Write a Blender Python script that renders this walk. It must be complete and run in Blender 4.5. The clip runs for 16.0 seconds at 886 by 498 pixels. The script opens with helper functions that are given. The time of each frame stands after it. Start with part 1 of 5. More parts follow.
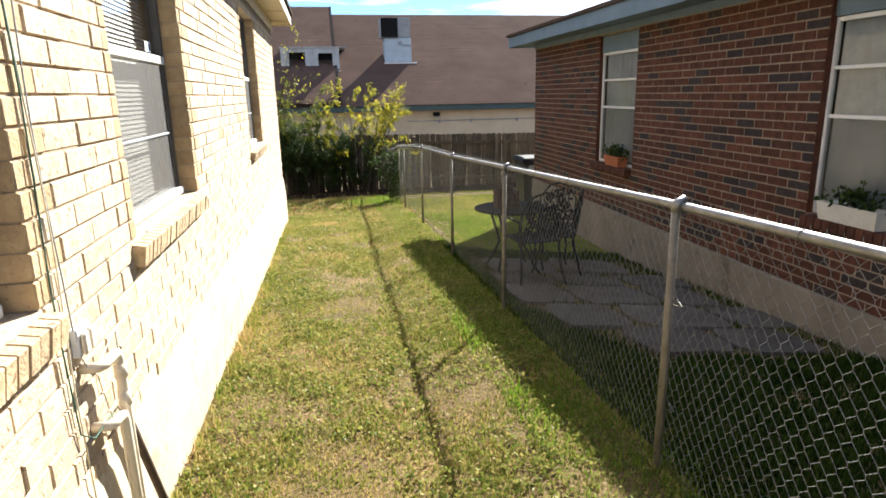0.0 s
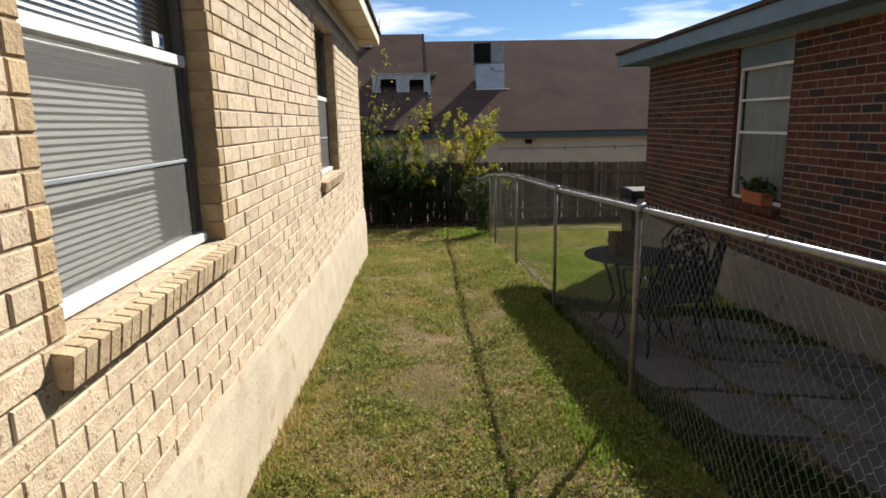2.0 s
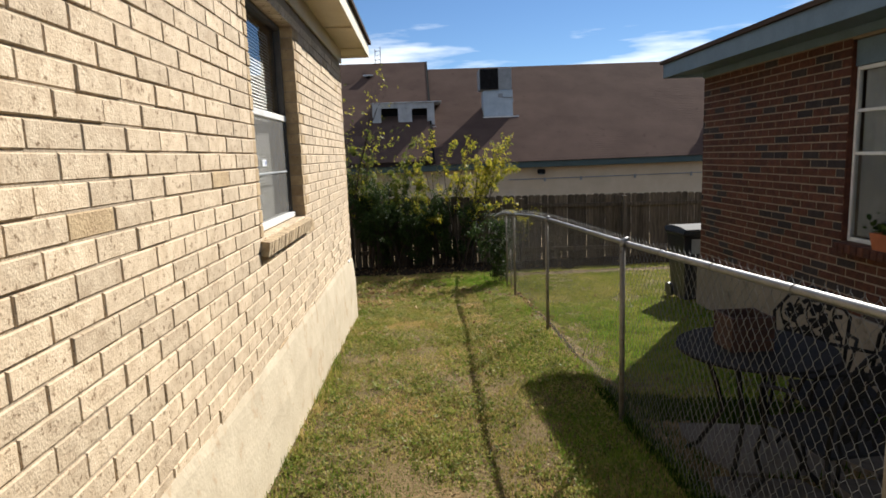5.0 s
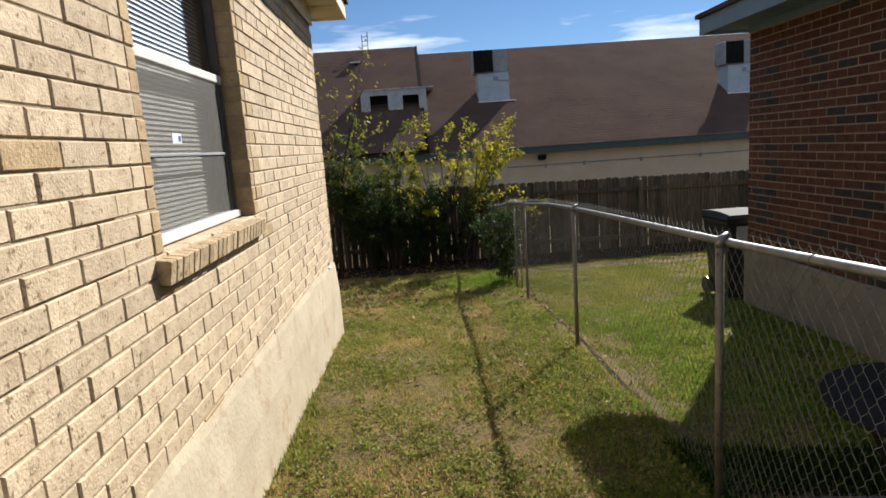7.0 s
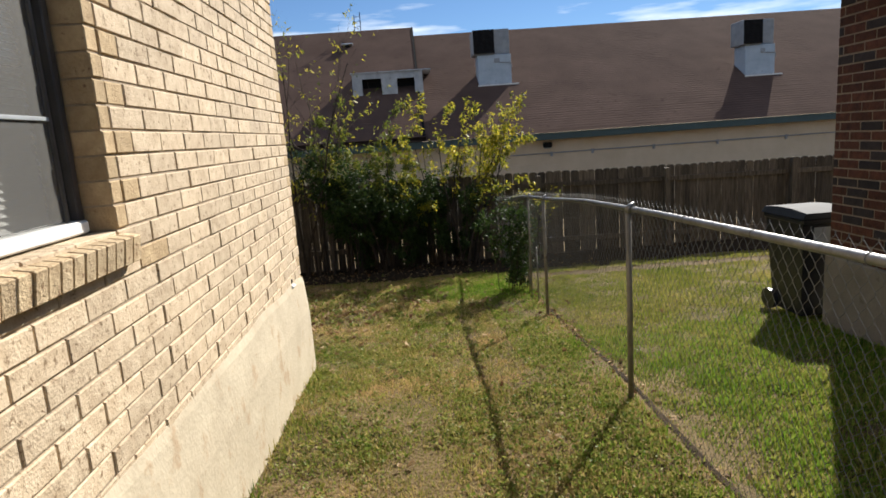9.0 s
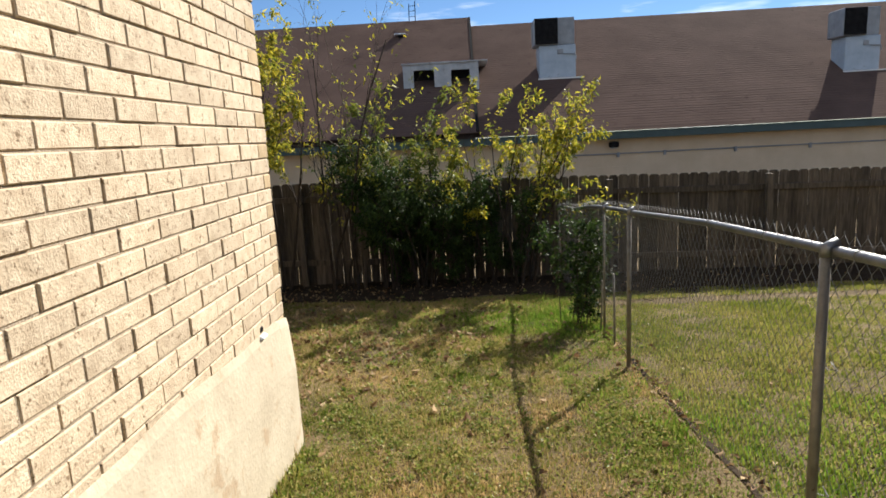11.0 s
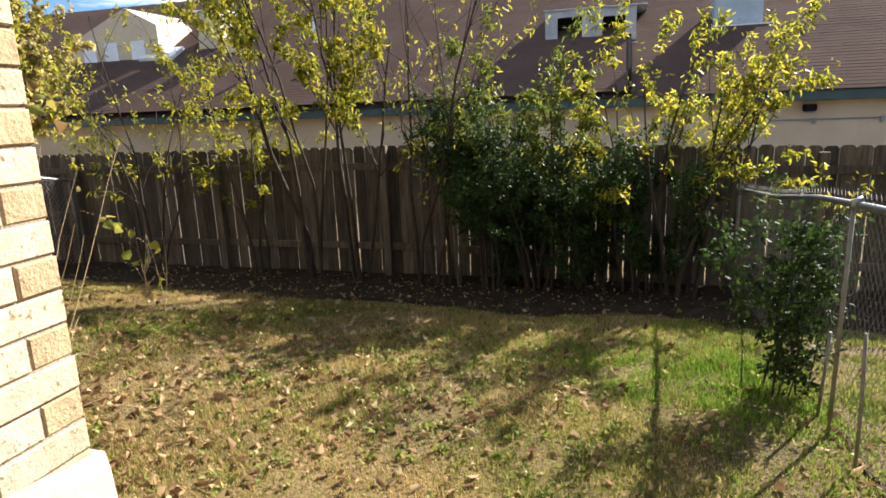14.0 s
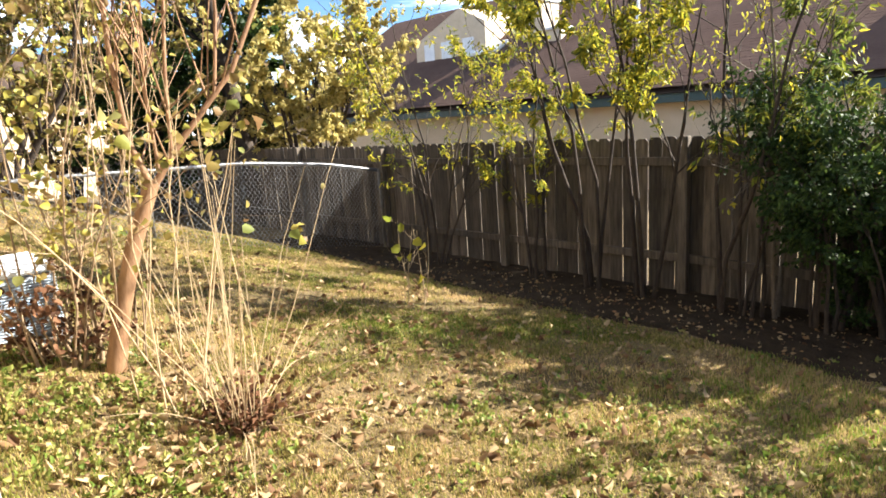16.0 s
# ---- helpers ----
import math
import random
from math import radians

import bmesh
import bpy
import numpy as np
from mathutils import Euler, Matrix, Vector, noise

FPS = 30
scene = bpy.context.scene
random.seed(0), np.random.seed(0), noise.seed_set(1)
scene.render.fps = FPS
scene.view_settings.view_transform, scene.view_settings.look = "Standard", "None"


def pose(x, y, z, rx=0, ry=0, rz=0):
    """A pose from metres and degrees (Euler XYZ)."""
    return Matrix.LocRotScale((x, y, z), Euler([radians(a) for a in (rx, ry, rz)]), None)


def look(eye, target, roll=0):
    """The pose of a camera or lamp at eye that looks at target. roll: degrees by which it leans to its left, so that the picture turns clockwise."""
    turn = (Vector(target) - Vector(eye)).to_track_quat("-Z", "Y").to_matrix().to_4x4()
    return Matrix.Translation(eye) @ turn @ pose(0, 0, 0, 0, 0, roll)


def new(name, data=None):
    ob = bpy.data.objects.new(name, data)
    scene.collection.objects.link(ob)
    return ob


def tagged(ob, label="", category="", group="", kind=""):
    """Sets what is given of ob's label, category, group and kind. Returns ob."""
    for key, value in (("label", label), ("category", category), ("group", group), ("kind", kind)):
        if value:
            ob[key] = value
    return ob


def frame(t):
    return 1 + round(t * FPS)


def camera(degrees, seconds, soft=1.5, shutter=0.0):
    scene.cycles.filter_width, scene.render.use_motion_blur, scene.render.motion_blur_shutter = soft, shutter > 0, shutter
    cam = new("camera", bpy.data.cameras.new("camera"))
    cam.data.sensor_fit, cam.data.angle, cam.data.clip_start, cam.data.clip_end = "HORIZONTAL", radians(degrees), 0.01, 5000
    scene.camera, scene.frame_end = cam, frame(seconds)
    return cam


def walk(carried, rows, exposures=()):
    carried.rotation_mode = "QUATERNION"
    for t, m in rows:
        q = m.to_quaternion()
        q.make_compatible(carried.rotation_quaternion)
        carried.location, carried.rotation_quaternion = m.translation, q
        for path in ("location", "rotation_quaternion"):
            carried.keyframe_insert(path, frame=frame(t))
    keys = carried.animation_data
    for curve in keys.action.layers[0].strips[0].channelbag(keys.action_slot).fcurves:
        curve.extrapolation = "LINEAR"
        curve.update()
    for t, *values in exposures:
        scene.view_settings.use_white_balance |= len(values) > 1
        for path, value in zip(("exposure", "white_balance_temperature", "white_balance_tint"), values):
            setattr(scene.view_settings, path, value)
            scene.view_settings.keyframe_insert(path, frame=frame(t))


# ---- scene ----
cam = camera(71.8, 16.0, soft=1.7)
METRES, EYE, TILT, LEAN, TURN = 11.0, 1.5, 0.0, 0.0, -10.5
ROWS = [
    (0.0, 0.0, 0.0, 0.0, -0.28, -14.27, 1.1),
    (0.5, -0.0066, 0.0263, -0.0058, 1.57, -14.74, 0.84),
    (1.0, -0.0079, 0.0514, -0.006, 6.05, -16.32, -0.05),
    (1.5, -0.011, 0.0792, -0.0075, 8.17, -15.25, 0.74),
    (2.0, -0.0134, 0.106, -0.0053, 7.86, -11.63, 1.09),
    (2.5, -0.0124, 0.1341, -0.0036, 8.34, -8.18, 1.38),
    (3.0, -0.0168, 0.1642, -0.0057, 10.36, -8.15, 1.57),
    (3.5, -0.0212, 0.1952, -0.0072, 9.94, -8.35, 2.6),
    (6.0, -0.0532, 0.3492, -0.0175, 7.16, -9.44, 2.19),
    (6.5, -0.0592, 0.3771, -0.0218, 4.66, -11.17, 4.29),
    (7.0, -0.0619, 0.4093, -0.0211, 7.71, -9.52, 3.97),
    (7.5, -0.0706, 0.4441, -0.0228, 8.22, -9.72, 3.66),
    (8.0, -0.0725, 0.4768, -0.0247, 7.35, -9.51, 4.08),
    (10.5, -0.1026, 0.6553, -0.035, 8.91, -12.24, 3.85),
    (11.0, -0.1006, 0.6907, -0.0366, 12.58, -10.29, 2.93),
    (11.5, -0.1068, 0.7284, -0.0393, 12.77, -10.66, 2.65),
    (12.0, -0.109, 0.7655, -0.0422, 11.81, -11.3, 3.71),
    (12.5, -0.1115, 0.8007, -0.045, 16.01, -10.76, 2.49),
    (13.0, -0.1176, 0.8363, -0.0477, 16.41, -10.41, 3.06),
    (13.5, -0.1203, 0.8705, -0.0505, 20.5, -11.49, 3.41),
    (14.0, -0.1269, 0.8964, -0.0527, 26.17, -12.86, 2.14),
    (14.5, -0.1357, 0.92, -0.0538, 29.98, -12.23, 3.41),
    (15.0, -0.1375, 0.9435, -0.055, 37.67, -12.79, 4.71),
    (15.5, -0.141, 0.9602, -0.0548, 48.46, -13.34, 3.69),
    (16.0, -0.1506, 0.9805, -0.0555, 55.36, -12.36, 3.92),
]
EXPOSE = [(0.0, 2.03), (0.5, 1.32), (1.0, 1.04), (1.5, 1.0), (3.5, 1.1), (6.5, 0.93), (8.0, 0.94), (11.0, 1.25), (12.5, 1.07), (13.5, 1.62), (14.5, 2.02), (15.3, 2.32), (16.0, 2.36)]
walk(cam, [(t, pose(0, 0, EYE, TILT, LEAN, TURN) @ pose(METRES * x, METRES * y, METRES * z, 90 + pitch, roll, yaw)) for t, x, y, z, yaw, pitch, roll in ROWS], EXPOSE)

# ---- world and sun ----
SUN = Vector((0.86, 1.27, 1.0)).normalized()
world = bpy.data.worlds.new("sky")
scene.world = world
world.use_nodes = True
wt = world.node_tree
sky = wt.nodes.new("ShaderNodeTexSky")
sky.sky_type, sky.sun_disc = "NISHITA", False
sky.sun_elevation, sky.sun_rotation = math.asin(SUN.z), math.atan2(SUN.x, SUN.y)
sky.air_density, sky.dust_density, sky.ozone_density, sky.altitude = 1.0, 0.0, 6.5, 1200
wb = wt.nodes["Background"]
wb.inputs["Strength"].default_value = 0.050
# thin high cirrus, drawn out along one direction
wco = wt.nodes.new("ShaderNodeTexCoord")
wmap = wt.nodes.new("ShaderNodeMapping")
wmap.inputs["Scale"].default_value = (1.2, 1.5, 9.0)
wmap.inputs["Rotation"].default_value = (0.06, -0.05, 0.3)
wn = wt.nodes.new("ShaderNodeTexNoise")
wn.inputs["Scale"].default_value, wn.inputs["Detail"].default_value, wn.inputs["Roughness"].default_value = 1.7, 6.0, 0.55
wr = wt.nodes.new("ShaderNodeValToRGB")
wr.color_ramp.elements[0].position, wr.color_ramp.elements[1].position = 0.505, 0.66
wm = wt.nodes.new("ShaderNodeMix")
wm.data_type = "RGBA"
wm.inputs["B"].default_value = (14.0, 14.4, 14.8, 1)
wt.links.new(wco.outputs["Generated"], wmap.inputs["Vector"])
wt.links.new(wmap.outputs["Vector"], wn.inputs["Vector"])
wt.links.new(wn.outputs["Fac"], wr.inputs["Fac"])
wt.links.new(wr.outputs["Color"], wm.inputs["Factor"])
wt.links.new(sky.outputs["Color"], wm.inputs["A"])
wt.links.new(wm.outputs["Result"], wb.inputs["Color"])

sun = new("sun", bpy.data.lights.new("sun", "SUN"))
sun.data.energy, sun.data.angle, sun.data.color = 5.0, radians(0.53), (1.0, 0.95, 0.87)
sun.matrix_world = look(SUN * 50, (0, 0, 0))


# ---- materials ----
def mat(name, dark, light, scale=8.0, rough=0.8, bump=0.3, fine=60.0, metal=0.0, vary=0.0, spots=None, spot_scale=20.0, spot_cut=0.62,
        stretch=(1, 1, 1), through_light=0.0, spec=0.4, depth=0.01):
    """Colour drifts between dark and light; spots adds flecks; vary shifts it from piece to piece."""
    m = bpy.data.materials.new(name)
    m.use_nodes = True
    t = m.node_tree
    n, link = t.nodes, t.links.new
    b = n["Principled BSDF"]
    co = n.new("ShaderNodeTexCoord")
    mp = n.new("ShaderNodeMapping")
    mp.inputs["Scale"].default_value = stretch
    link(co.outputs["Object"], mp.inputs["Vector"])
    geo, info = n.new("ShaderNodeNewGeometry"), n.new("ShaderNodeObjectInfo")
    rnd = n.new("ShaderNodeMath")
    rnd.operation = "ADD"
    link(geo.outputs["Random Per Island"], rnd.inputs[0])
    link(info.outputs["Random"], rnd.inputs[1])
    fr = n.new("ShaderNodeMath")
    fr.operation = "FRACT"
    link(rnd.outputs[0], fr.inputs[0])
    off = n.new("ShaderNodeVectorMath")
    off.operation = "MULTIPLY_ADD"
    comb = n.new("ShaderNodeCombineXYZ")
    for i in range(3):
        link(fr.outputs[0], comb.inputs[i])
    off.inputs[1].default_value = (17.0, 31.0, 23.0)
    link(comb.outputs[0], off.inputs[0])
    link(mp.outputs["Vector"], off.inputs[2])
    vec = off.outputs[0] if vary else mp.outputs["Vector"]

    def noise_at(s, detail=5.0, r=0.6):
        q = n.new("ShaderNodeTexNoise")
        q.inputs["Scale"].default_value, q.inputs["Detail"].default_value, q.inputs["Roughness"].default_value = s, detail, r
        link(vec, q.inputs["Vector"])
        return q.outputs["Fac"]

    def mix(a, c, f):
        q = n.new("ShaderNodeMix")
        q.data_type = "RGBA"
        for s, v in (("A", a), ("B", c), ("Factor", f)):
            if isinstance(v, (int, float)):
                q.inputs[s].default_value = v
            elif isinstance(v, tuple):
                q.inputs[s].default_value = (*v, 1)
            else:
                link(v, q.inputs[s])
        return q.outputs["Result"]

    def step(f, lo, hi):
        q = n.new("ShaderNodeMapRange")
        q.inputs["From Min"].default_value, q.inputs["From Max"].default_value = lo, hi
        link(f, q.inputs["Value"])
        return q.outputs["Result"]

    big, small = noise_at(scale), noise_at(fine, 3.0)
    c = mix(dark, light, step(big, 0.3, 0.7))
    if spots:
        c = mix(c, spots, step(noise_at(spot_scale, 4.0, 0.7), spot_cut, spot_cut + 0.08))
    hs = n.new("ShaderNodeHueSaturation")
    val = n.new("ShaderNodeMath")
    val.operation = "MULTIPLY_ADD"
    val.inputs[1].default_value, val.inputs[2].default_value = 2 * vary, 1 - vary
    link(fr.outputs[0], val.inputs[0])
    grain = n.new("ShaderNodeMath")
    grain.operation = "MULTIPLY_ADD"
    grain.inputs[1].default_value = 0.24
    grain.inputs[2].default_value = -0.12
    link(small, grain.inputs[0])
    tot = n.new("ShaderNodeMath")
    tot.operation = "ADD"
    link(val.outputs[0], tot.inputs[0])
    link(grain.outputs[0], tot.inputs[1])
    link(tot.outputs[0], hs.inputs["Value"])
    link(c, hs.inputs["Color"])
    link(hs.outputs["Color"], b.inputs["Base Color"])
    b.inputs["Roughness"].default_value, b.inputs["Metallic"].default_value = rough, metal
    b.inputs["Specular IOR Level"].default_value = spec
    if bump:
        bp = n.new("ShaderNodeBump")
        bp.inputs["Strength"].default_value, bp.inputs["Distance"].default_value = bump, depth
        hm = n.new("ShaderNodeMath")
        hm.operation = "ADD"
        link(big, hm.inputs[0])
        link(small, hm.inputs[1])
        link(hm.outputs[0], bp.inputs["Height"])
        link(bp.outputs["Normal"], b.inputs["Normal"])
    if through_light:
        tr = n.new("ShaderNodeBsdfTranslucent")
        link(hs.outputs["Color"], tr.inputs["Color"])
        ms = n.new("ShaderNodeMixShader")
        ms.inputs["Fac"].default_value = through_light
        link(b.outputs[0], ms.inputs[1])
        link(tr.outputs[0], ms.inputs[2])
        link(ms.outputs[0], n["Material Output"].inputs["Surface"])
    return m


def glass_mat(name, tint):
    m = bpy.data.materials.new(name)
    m.use_nodes = True
    t = m.node_tree
    gl, tr, fr, ms = (t.nodes.new(k) for k in ("ShaderNodeBsdfGlossy", "ShaderNodeBsdfTransparent", "ShaderNodeFresnel", "ShaderNodeMixShader"))
    gl.inputs["Roughness"].default_value = 0.02
    tr.inputs["Color"].default_value = (*tint, 1)
    fr.inputs["IOR"].default_value = 1.6
    t.links.new(fr.outputs[0], ms.inputs["Fac"])
    t.links.new(tr.outputs[0], ms.inputs[1])
    t.links.new(gl.outputs[0], ms.inputs[2])
    t.links.new(ms.outputs[0], t.nodes["Material Output"].inputs["Surface"])
    return m


TAN_BRICK = mat("tan brick", (0.424, 0.321, 0.210), (0.604, 0.486, 0.342), 16, 0.9, 0.38, 110, vary=0.12, spots=(0.215, 0.145, 0.082), spot_scale=40, spot_cut=0.575)
MORTAR = mat("tan mortar", (0.27, 0.215, 0.15), (0.37, 0.295, 0.21), 10, 0.95, 0.5, 120)
RED_BRICK = mat("red brick", (0.050, 0.0185, 0.011), (0.112, 0.039, 0.021), 14, 0.9, 0.6, 90, vary=0.25, spots=(0.03, 0.014, 0.011), spot_scale=25)
CHAR_BRICK = mat("charcoal brick", (0.022, 0.017, 0.017), (0.045, 0.034, 0.032), 12, 0.9, 0.4, 90, vary=0.25)
PALE_MORTAR = mat("pale mortar", (0.19, 0.145, 0.105), (0.29, 0.225, 0.165), 10, 0.95, 0.4, 120)
PARGE = mat("painted cement", (0.42, 0.35, 0.248), (0.54, 0.465, 0.34), 3.5, 0.85, 0.35, 40, spots=(0.40, 0.30, 0.195), spot_scale=5, spot_cut=0.57)
CONCRETE = mat("concrete", (0.095, 0.085, 0.075), (0.155, 0.14, 0.125), 3, 0.9, 0.4, 50, spots=(0.2, 0.17, 0.14), spot_scale=6)
BARE_CEMENT = mat("bare cement", (0.17, 0.147, 0.115), (0.25, 0.217, 0.172), 2.2, 0.95, 0.4, 45, spots=(0.13, 0.11, 0.085), spot_scale=3.5, spot_cut=0.6)
CREAM_PAINT = mat("cream paint", (0.62, 0.54, 0.40), (0.70, 0.62, 0.47), 4, 0.55, 0.1, 40)
BLUE_PAINT = mat("grey blue paint", (0.10, 0.15, 0.19), (0.14, 0.20, 0.25), 4, 0.5, 0.1, 40)
GREEN_PAINT = mat("dark green paint", (0.035, 0.07, 0.075), (0.05, 0.09, 0.095), 4, 0.5, 0.1, 40)
SHINGLE = mat("brown shingle", (0.050, 0.036, 0.029), (0.085, 0.062, 0.05), 1.2, 1.0, 0.5, 60, vary=0.10, spots=(0.06, 0.038, 0.03), spot_scale=5, spec=0.05)
STUCCO = mat("beige stucco", (0.53, 0.43, 0.30), (0.62, 0.51, 0.37), 1.5, 0.9, 0.3, 60)
STEEL = mat("galvanised steel", (0.18, 0.18, 0.183), (0.29, 0.29, 0.287), 12, 0.5, 0.1, 90, metal=0.85, spots=(0.3, 0.25, 0.2), spot_scale=9, spot_cut=0.68)
WIRE = mat("galvanised wire", (0.135, 0.135, 0.13), (0.205, 0.205, 0.198), 12, 0.55, 0.0, 90, metal=0.3)
POST_STEEL = mat("weathered steel post", (0.15, 0.135, 0.11), (0.25, 0.23, 0.195), 14, 0.6, 0.2, 90, metal=0.5, spots=(0.09, 0.05, 0.028), spot_scale=16)
OLD_WOOD = mat("weathered cedar", (0.040, 0.032, 0.024), (0.134, 0.107, 0.078), 5, 0.92, 0.5, 70, vary=0.42, stretch=(6, 6, 0.6), spots=(0.06, 0.045, 0.035), spot_scale=6, spot_cut=0.66)
ALU = mat("white aluminium", (0.62, 0.62, 0.60), (0.75, 0.75, 0.73), 6, 0.4, 0.05, 60)
DARK_ALU = mat("dark bronze aluminium", (0.06, 0.055, 0.05), (0.10, 0.09, 0.08), 6, 0.4, 0.05, 60)
BLIND = mat("white blind slat", (0.66, 0.64, 0.60), (0.74, 0.72, 0.68), 6, 0.5, 0.0, 60, through_light=0.15)
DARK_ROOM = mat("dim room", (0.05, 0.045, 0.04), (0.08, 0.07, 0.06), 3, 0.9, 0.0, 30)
GLASS = glass_mat("window glass", (0.82, 0.85, 0.85))
SOIL = mat("lawn soil", (0.085, 0.058, 0.022), (0.165, 0.112, 0.045), 1.1, 1.0, 0.8, 45, spots=(0.19, 0.125, 0.052), spot_scale=2.2, spot_cut=0.58, depth=0.03)

SCREEN = bpy.data.materials.new("insect screen")
SCREEN.use_nodes = True
_n = SCREEN.node_tree
_t, _m = _n.nodes.new("ShaderNodeBsdfTransparent"), _n.nodes.new("ShaderNodeMixShader")
_n.nodes["Principled BSDF"].inputs["Base Color"].default_value = (0.15, 0.146, 0.135, 1)
_n.nodes["Principled BSDF"].inputs["Roughness"].default_value = 0.7
_m.inputs["Fac"].default_value = 0.31
_n.links.new(_t.outputs[0], _m.inputs[1])
_n.links.new(_n.nodes["Principled BSDF"].outputs[0], _m.inputs[2])
_n.links.new(_m.outputs[0], _n.nodes["Material Output"].inputs["Surface"])


# ---- mesh helpers ----
class Shape:
    """Collects vertices and faces for one mesh."""

    def __init__(self):
        self.v, self.f = [], []

    def add(self, verts, faces):
        k = len(self.v)
        self.v.extend(verts)
        self.f.extend([tuple(k + i for i in f) for f in faces])
        return self

    def box(self, x0, x1, y0, y1, z0, z1, m=None):
        vs = [(x, y, z) for x in (x0, x1) for y in (y0, y1) for z in (z0, z1)]
        if m is not None:
            vs = [tuple(m @ Vector(p)) for p in vs]
        return self.add(vs, [(0, 1, 3, 2), (4, 6, 7, 5), (0, 4, 5, 1), (2, 3, 7, 6), (0, 2, 6, 4), (1, 5, 7, 3)])

    def soft_box(self, x0, x1, y0, y1, z0, z1, c=0.005, m=None):
        """A box with chamfered edges."""
        vs, idx = [], {}
        lo, hi = (x0, y0, z0), (x1, y1, z1)
        for ax in range(3):
            for sx in (0, 1):
                for sy in (0, 1):
                    for sz in (0, 1):
                        s = (sx, sy, sz)
                        p = [(hi[i] if s[i] else lo[i]) + (0 if i == ax else (-c if s[i] else c)) for i in range(3)]
                        idx[ax, s] = len(vs)
                        vs.append(tuple(m @ Vector(p)) if m is not None else tuple(p))
        fs = []
        for ax in range(3):
            a, b = (ax + 1) % 3, (ax + 2) % 3
            for e in (0, 1):
                q = []
                for u, w in ((0, 0), (1, 0), (1, 1), (0, 1)):
                    s = [0, 0, 0]
                    s[ax], s[a], s[b] = e, u, w
                    q.append(idx[ax, tuple(s)])
                fs.append(tuple(q) if e else tuple(reversed(q)))
            for u in (0, 1):
                for w in (0, 1):
                    s0, s1 = [0, 0, 0], [0, 0, 0]
                    s0[a] = s1[a] = u
                    s0[b] = s1[b] = w
                    s1[ax] = 1
                    q = (idx[a, tuple(s0)], idx[a, tuple(s1)], idx[b, tuple(s1)], idx[b, tuple(s0)])
                    fs.append(q if u == w else tuple(reversed(q)))
        for s in [(x, y, z) for x in (0, 1) for y in (0, 1) for z in (0, 1)]:
            q = (idx[0, s], idx[1, s], idx[2, s])
            fs.append(q if sum(s) % 2 else tuple(reversed(q)))
        return self.add(vs, fs)

    def tube(self, pts, radii, sides=6, cap=True):
        pts = [Vector(p) for p in pts]
        if isinstance(radii, (int, float)):
            radii = [radii] * len(pts)
        k = len(self.v)
        side = None
        for i, p in enumerate(pts):
            d = (pts[min(i + 1, len(pts) - 1)] - pts[max(i - 1, 0)]).normalized()
            if side is None:
                side = d.orthogonal().normalized()
            side = (side - d * side.dot(d)).normalized()
            up = d.cross(side)
            for s in range(sides):
                a = 2 * math.pi * s / sides
                self.v.append(tuple(p + (side * math.cos(a) + up * math.sin(a)) * radii[i]))
        for i in range(len(pts) - 1):
            for s in range(sides):
                a, b = k + i * sides + s, k + i * sides + (s + 1) % sides
                self.f.append((a, b, b + sides, a + sides))
        if cap:
            self.f.append(tuple(k + s for s in reversed(range(sides))))
            self.f.append(tuple(k + (len(pts) - 1) * sides + s for s in range(sides)))
        return self

    def mesh(self, name, *mats, smooth=False):
        me = bpy.data.meshes.new(name)
        me.from_pydata(self.v, [], self.f)
        for q in mats:
            me.materials.append(q)
        if smooth:
            me.shade_smooth()
        me.update()
        return me


def part(name, shape, material, parent=None, label="", smooth=False):
    """Links a shape (or a ready mesh) as one mesh object under its thing."""
    me = shape.mesh(name, material, smooth=smooth) if isinstance(shape, Shape) else shape
    ob = new(name, me)
    ob.parent = parent
    return tagged(ob, label)


def thing(name, label, category, at=(0, 0, 0), group="", kind=""):
    ob = new(name)
    ob.empty_display_size = 0.1
    ob.location = at
    return tagged(ob, label, category, group, kind)


def between(x, table):
    for (a, p), (b, q) in zip(table, table[1:]):
        if x <= b:
            return p + (q - p) * max(0.0, (x - a)) / (b - a)
    return table[-1][1]


# ---- ground ----
SLOPE = [(-30, 0.6), (-3, 0.18), (0, 0.0), (5.7, -0.352), (7.5, -0.45), (10, -0.57), (12.3, -0.79), (13.2, -0.85), (14.2, -0.91), (17, -1.08), (26, -1.5), (60, -2.0)]


def ground_z(x, y):
    z = between(y, SLOPE)
    if x < -1.2:
        z += 0.04 * min(-1.2 - x, 7.0) * min(max(16 - y, 0.0), 5.0)
    if x > 1.5:
        z -= 0.10 * min(x - 1.5, 2.6) * min(max((12.5 - y) / 4.5, 0.0), 1.0)
    z -= 0.05 * min(max((x - 1.38 - 0.018 * y) / 0.10, 0.0), 1.0) * (1.0 if 6 < y < 15 else 0.0)
    return z


def ground_relief(x, y):
    near = 1.0 if abs(x) < 14 and -8 < y < 26 else 0.0
    return ground_z(x, y) + near * (0.014 * noise.noise((x * 1.3, y * 1.3, 3.0)) + 0.008 * noise.noise((x * 4.1, y * 4.1, 7.0)))


def steps(fine0, fine1, d, far):
    s = list(np.arange(fine0, fine1 + 1e-6, d))
    g, lo, hi = d, s[0], s[-1]
    while hi < far:
        g *= 1.7
        hi += g
        lo -= g
        s = [lo] + s + [hi]
    return s


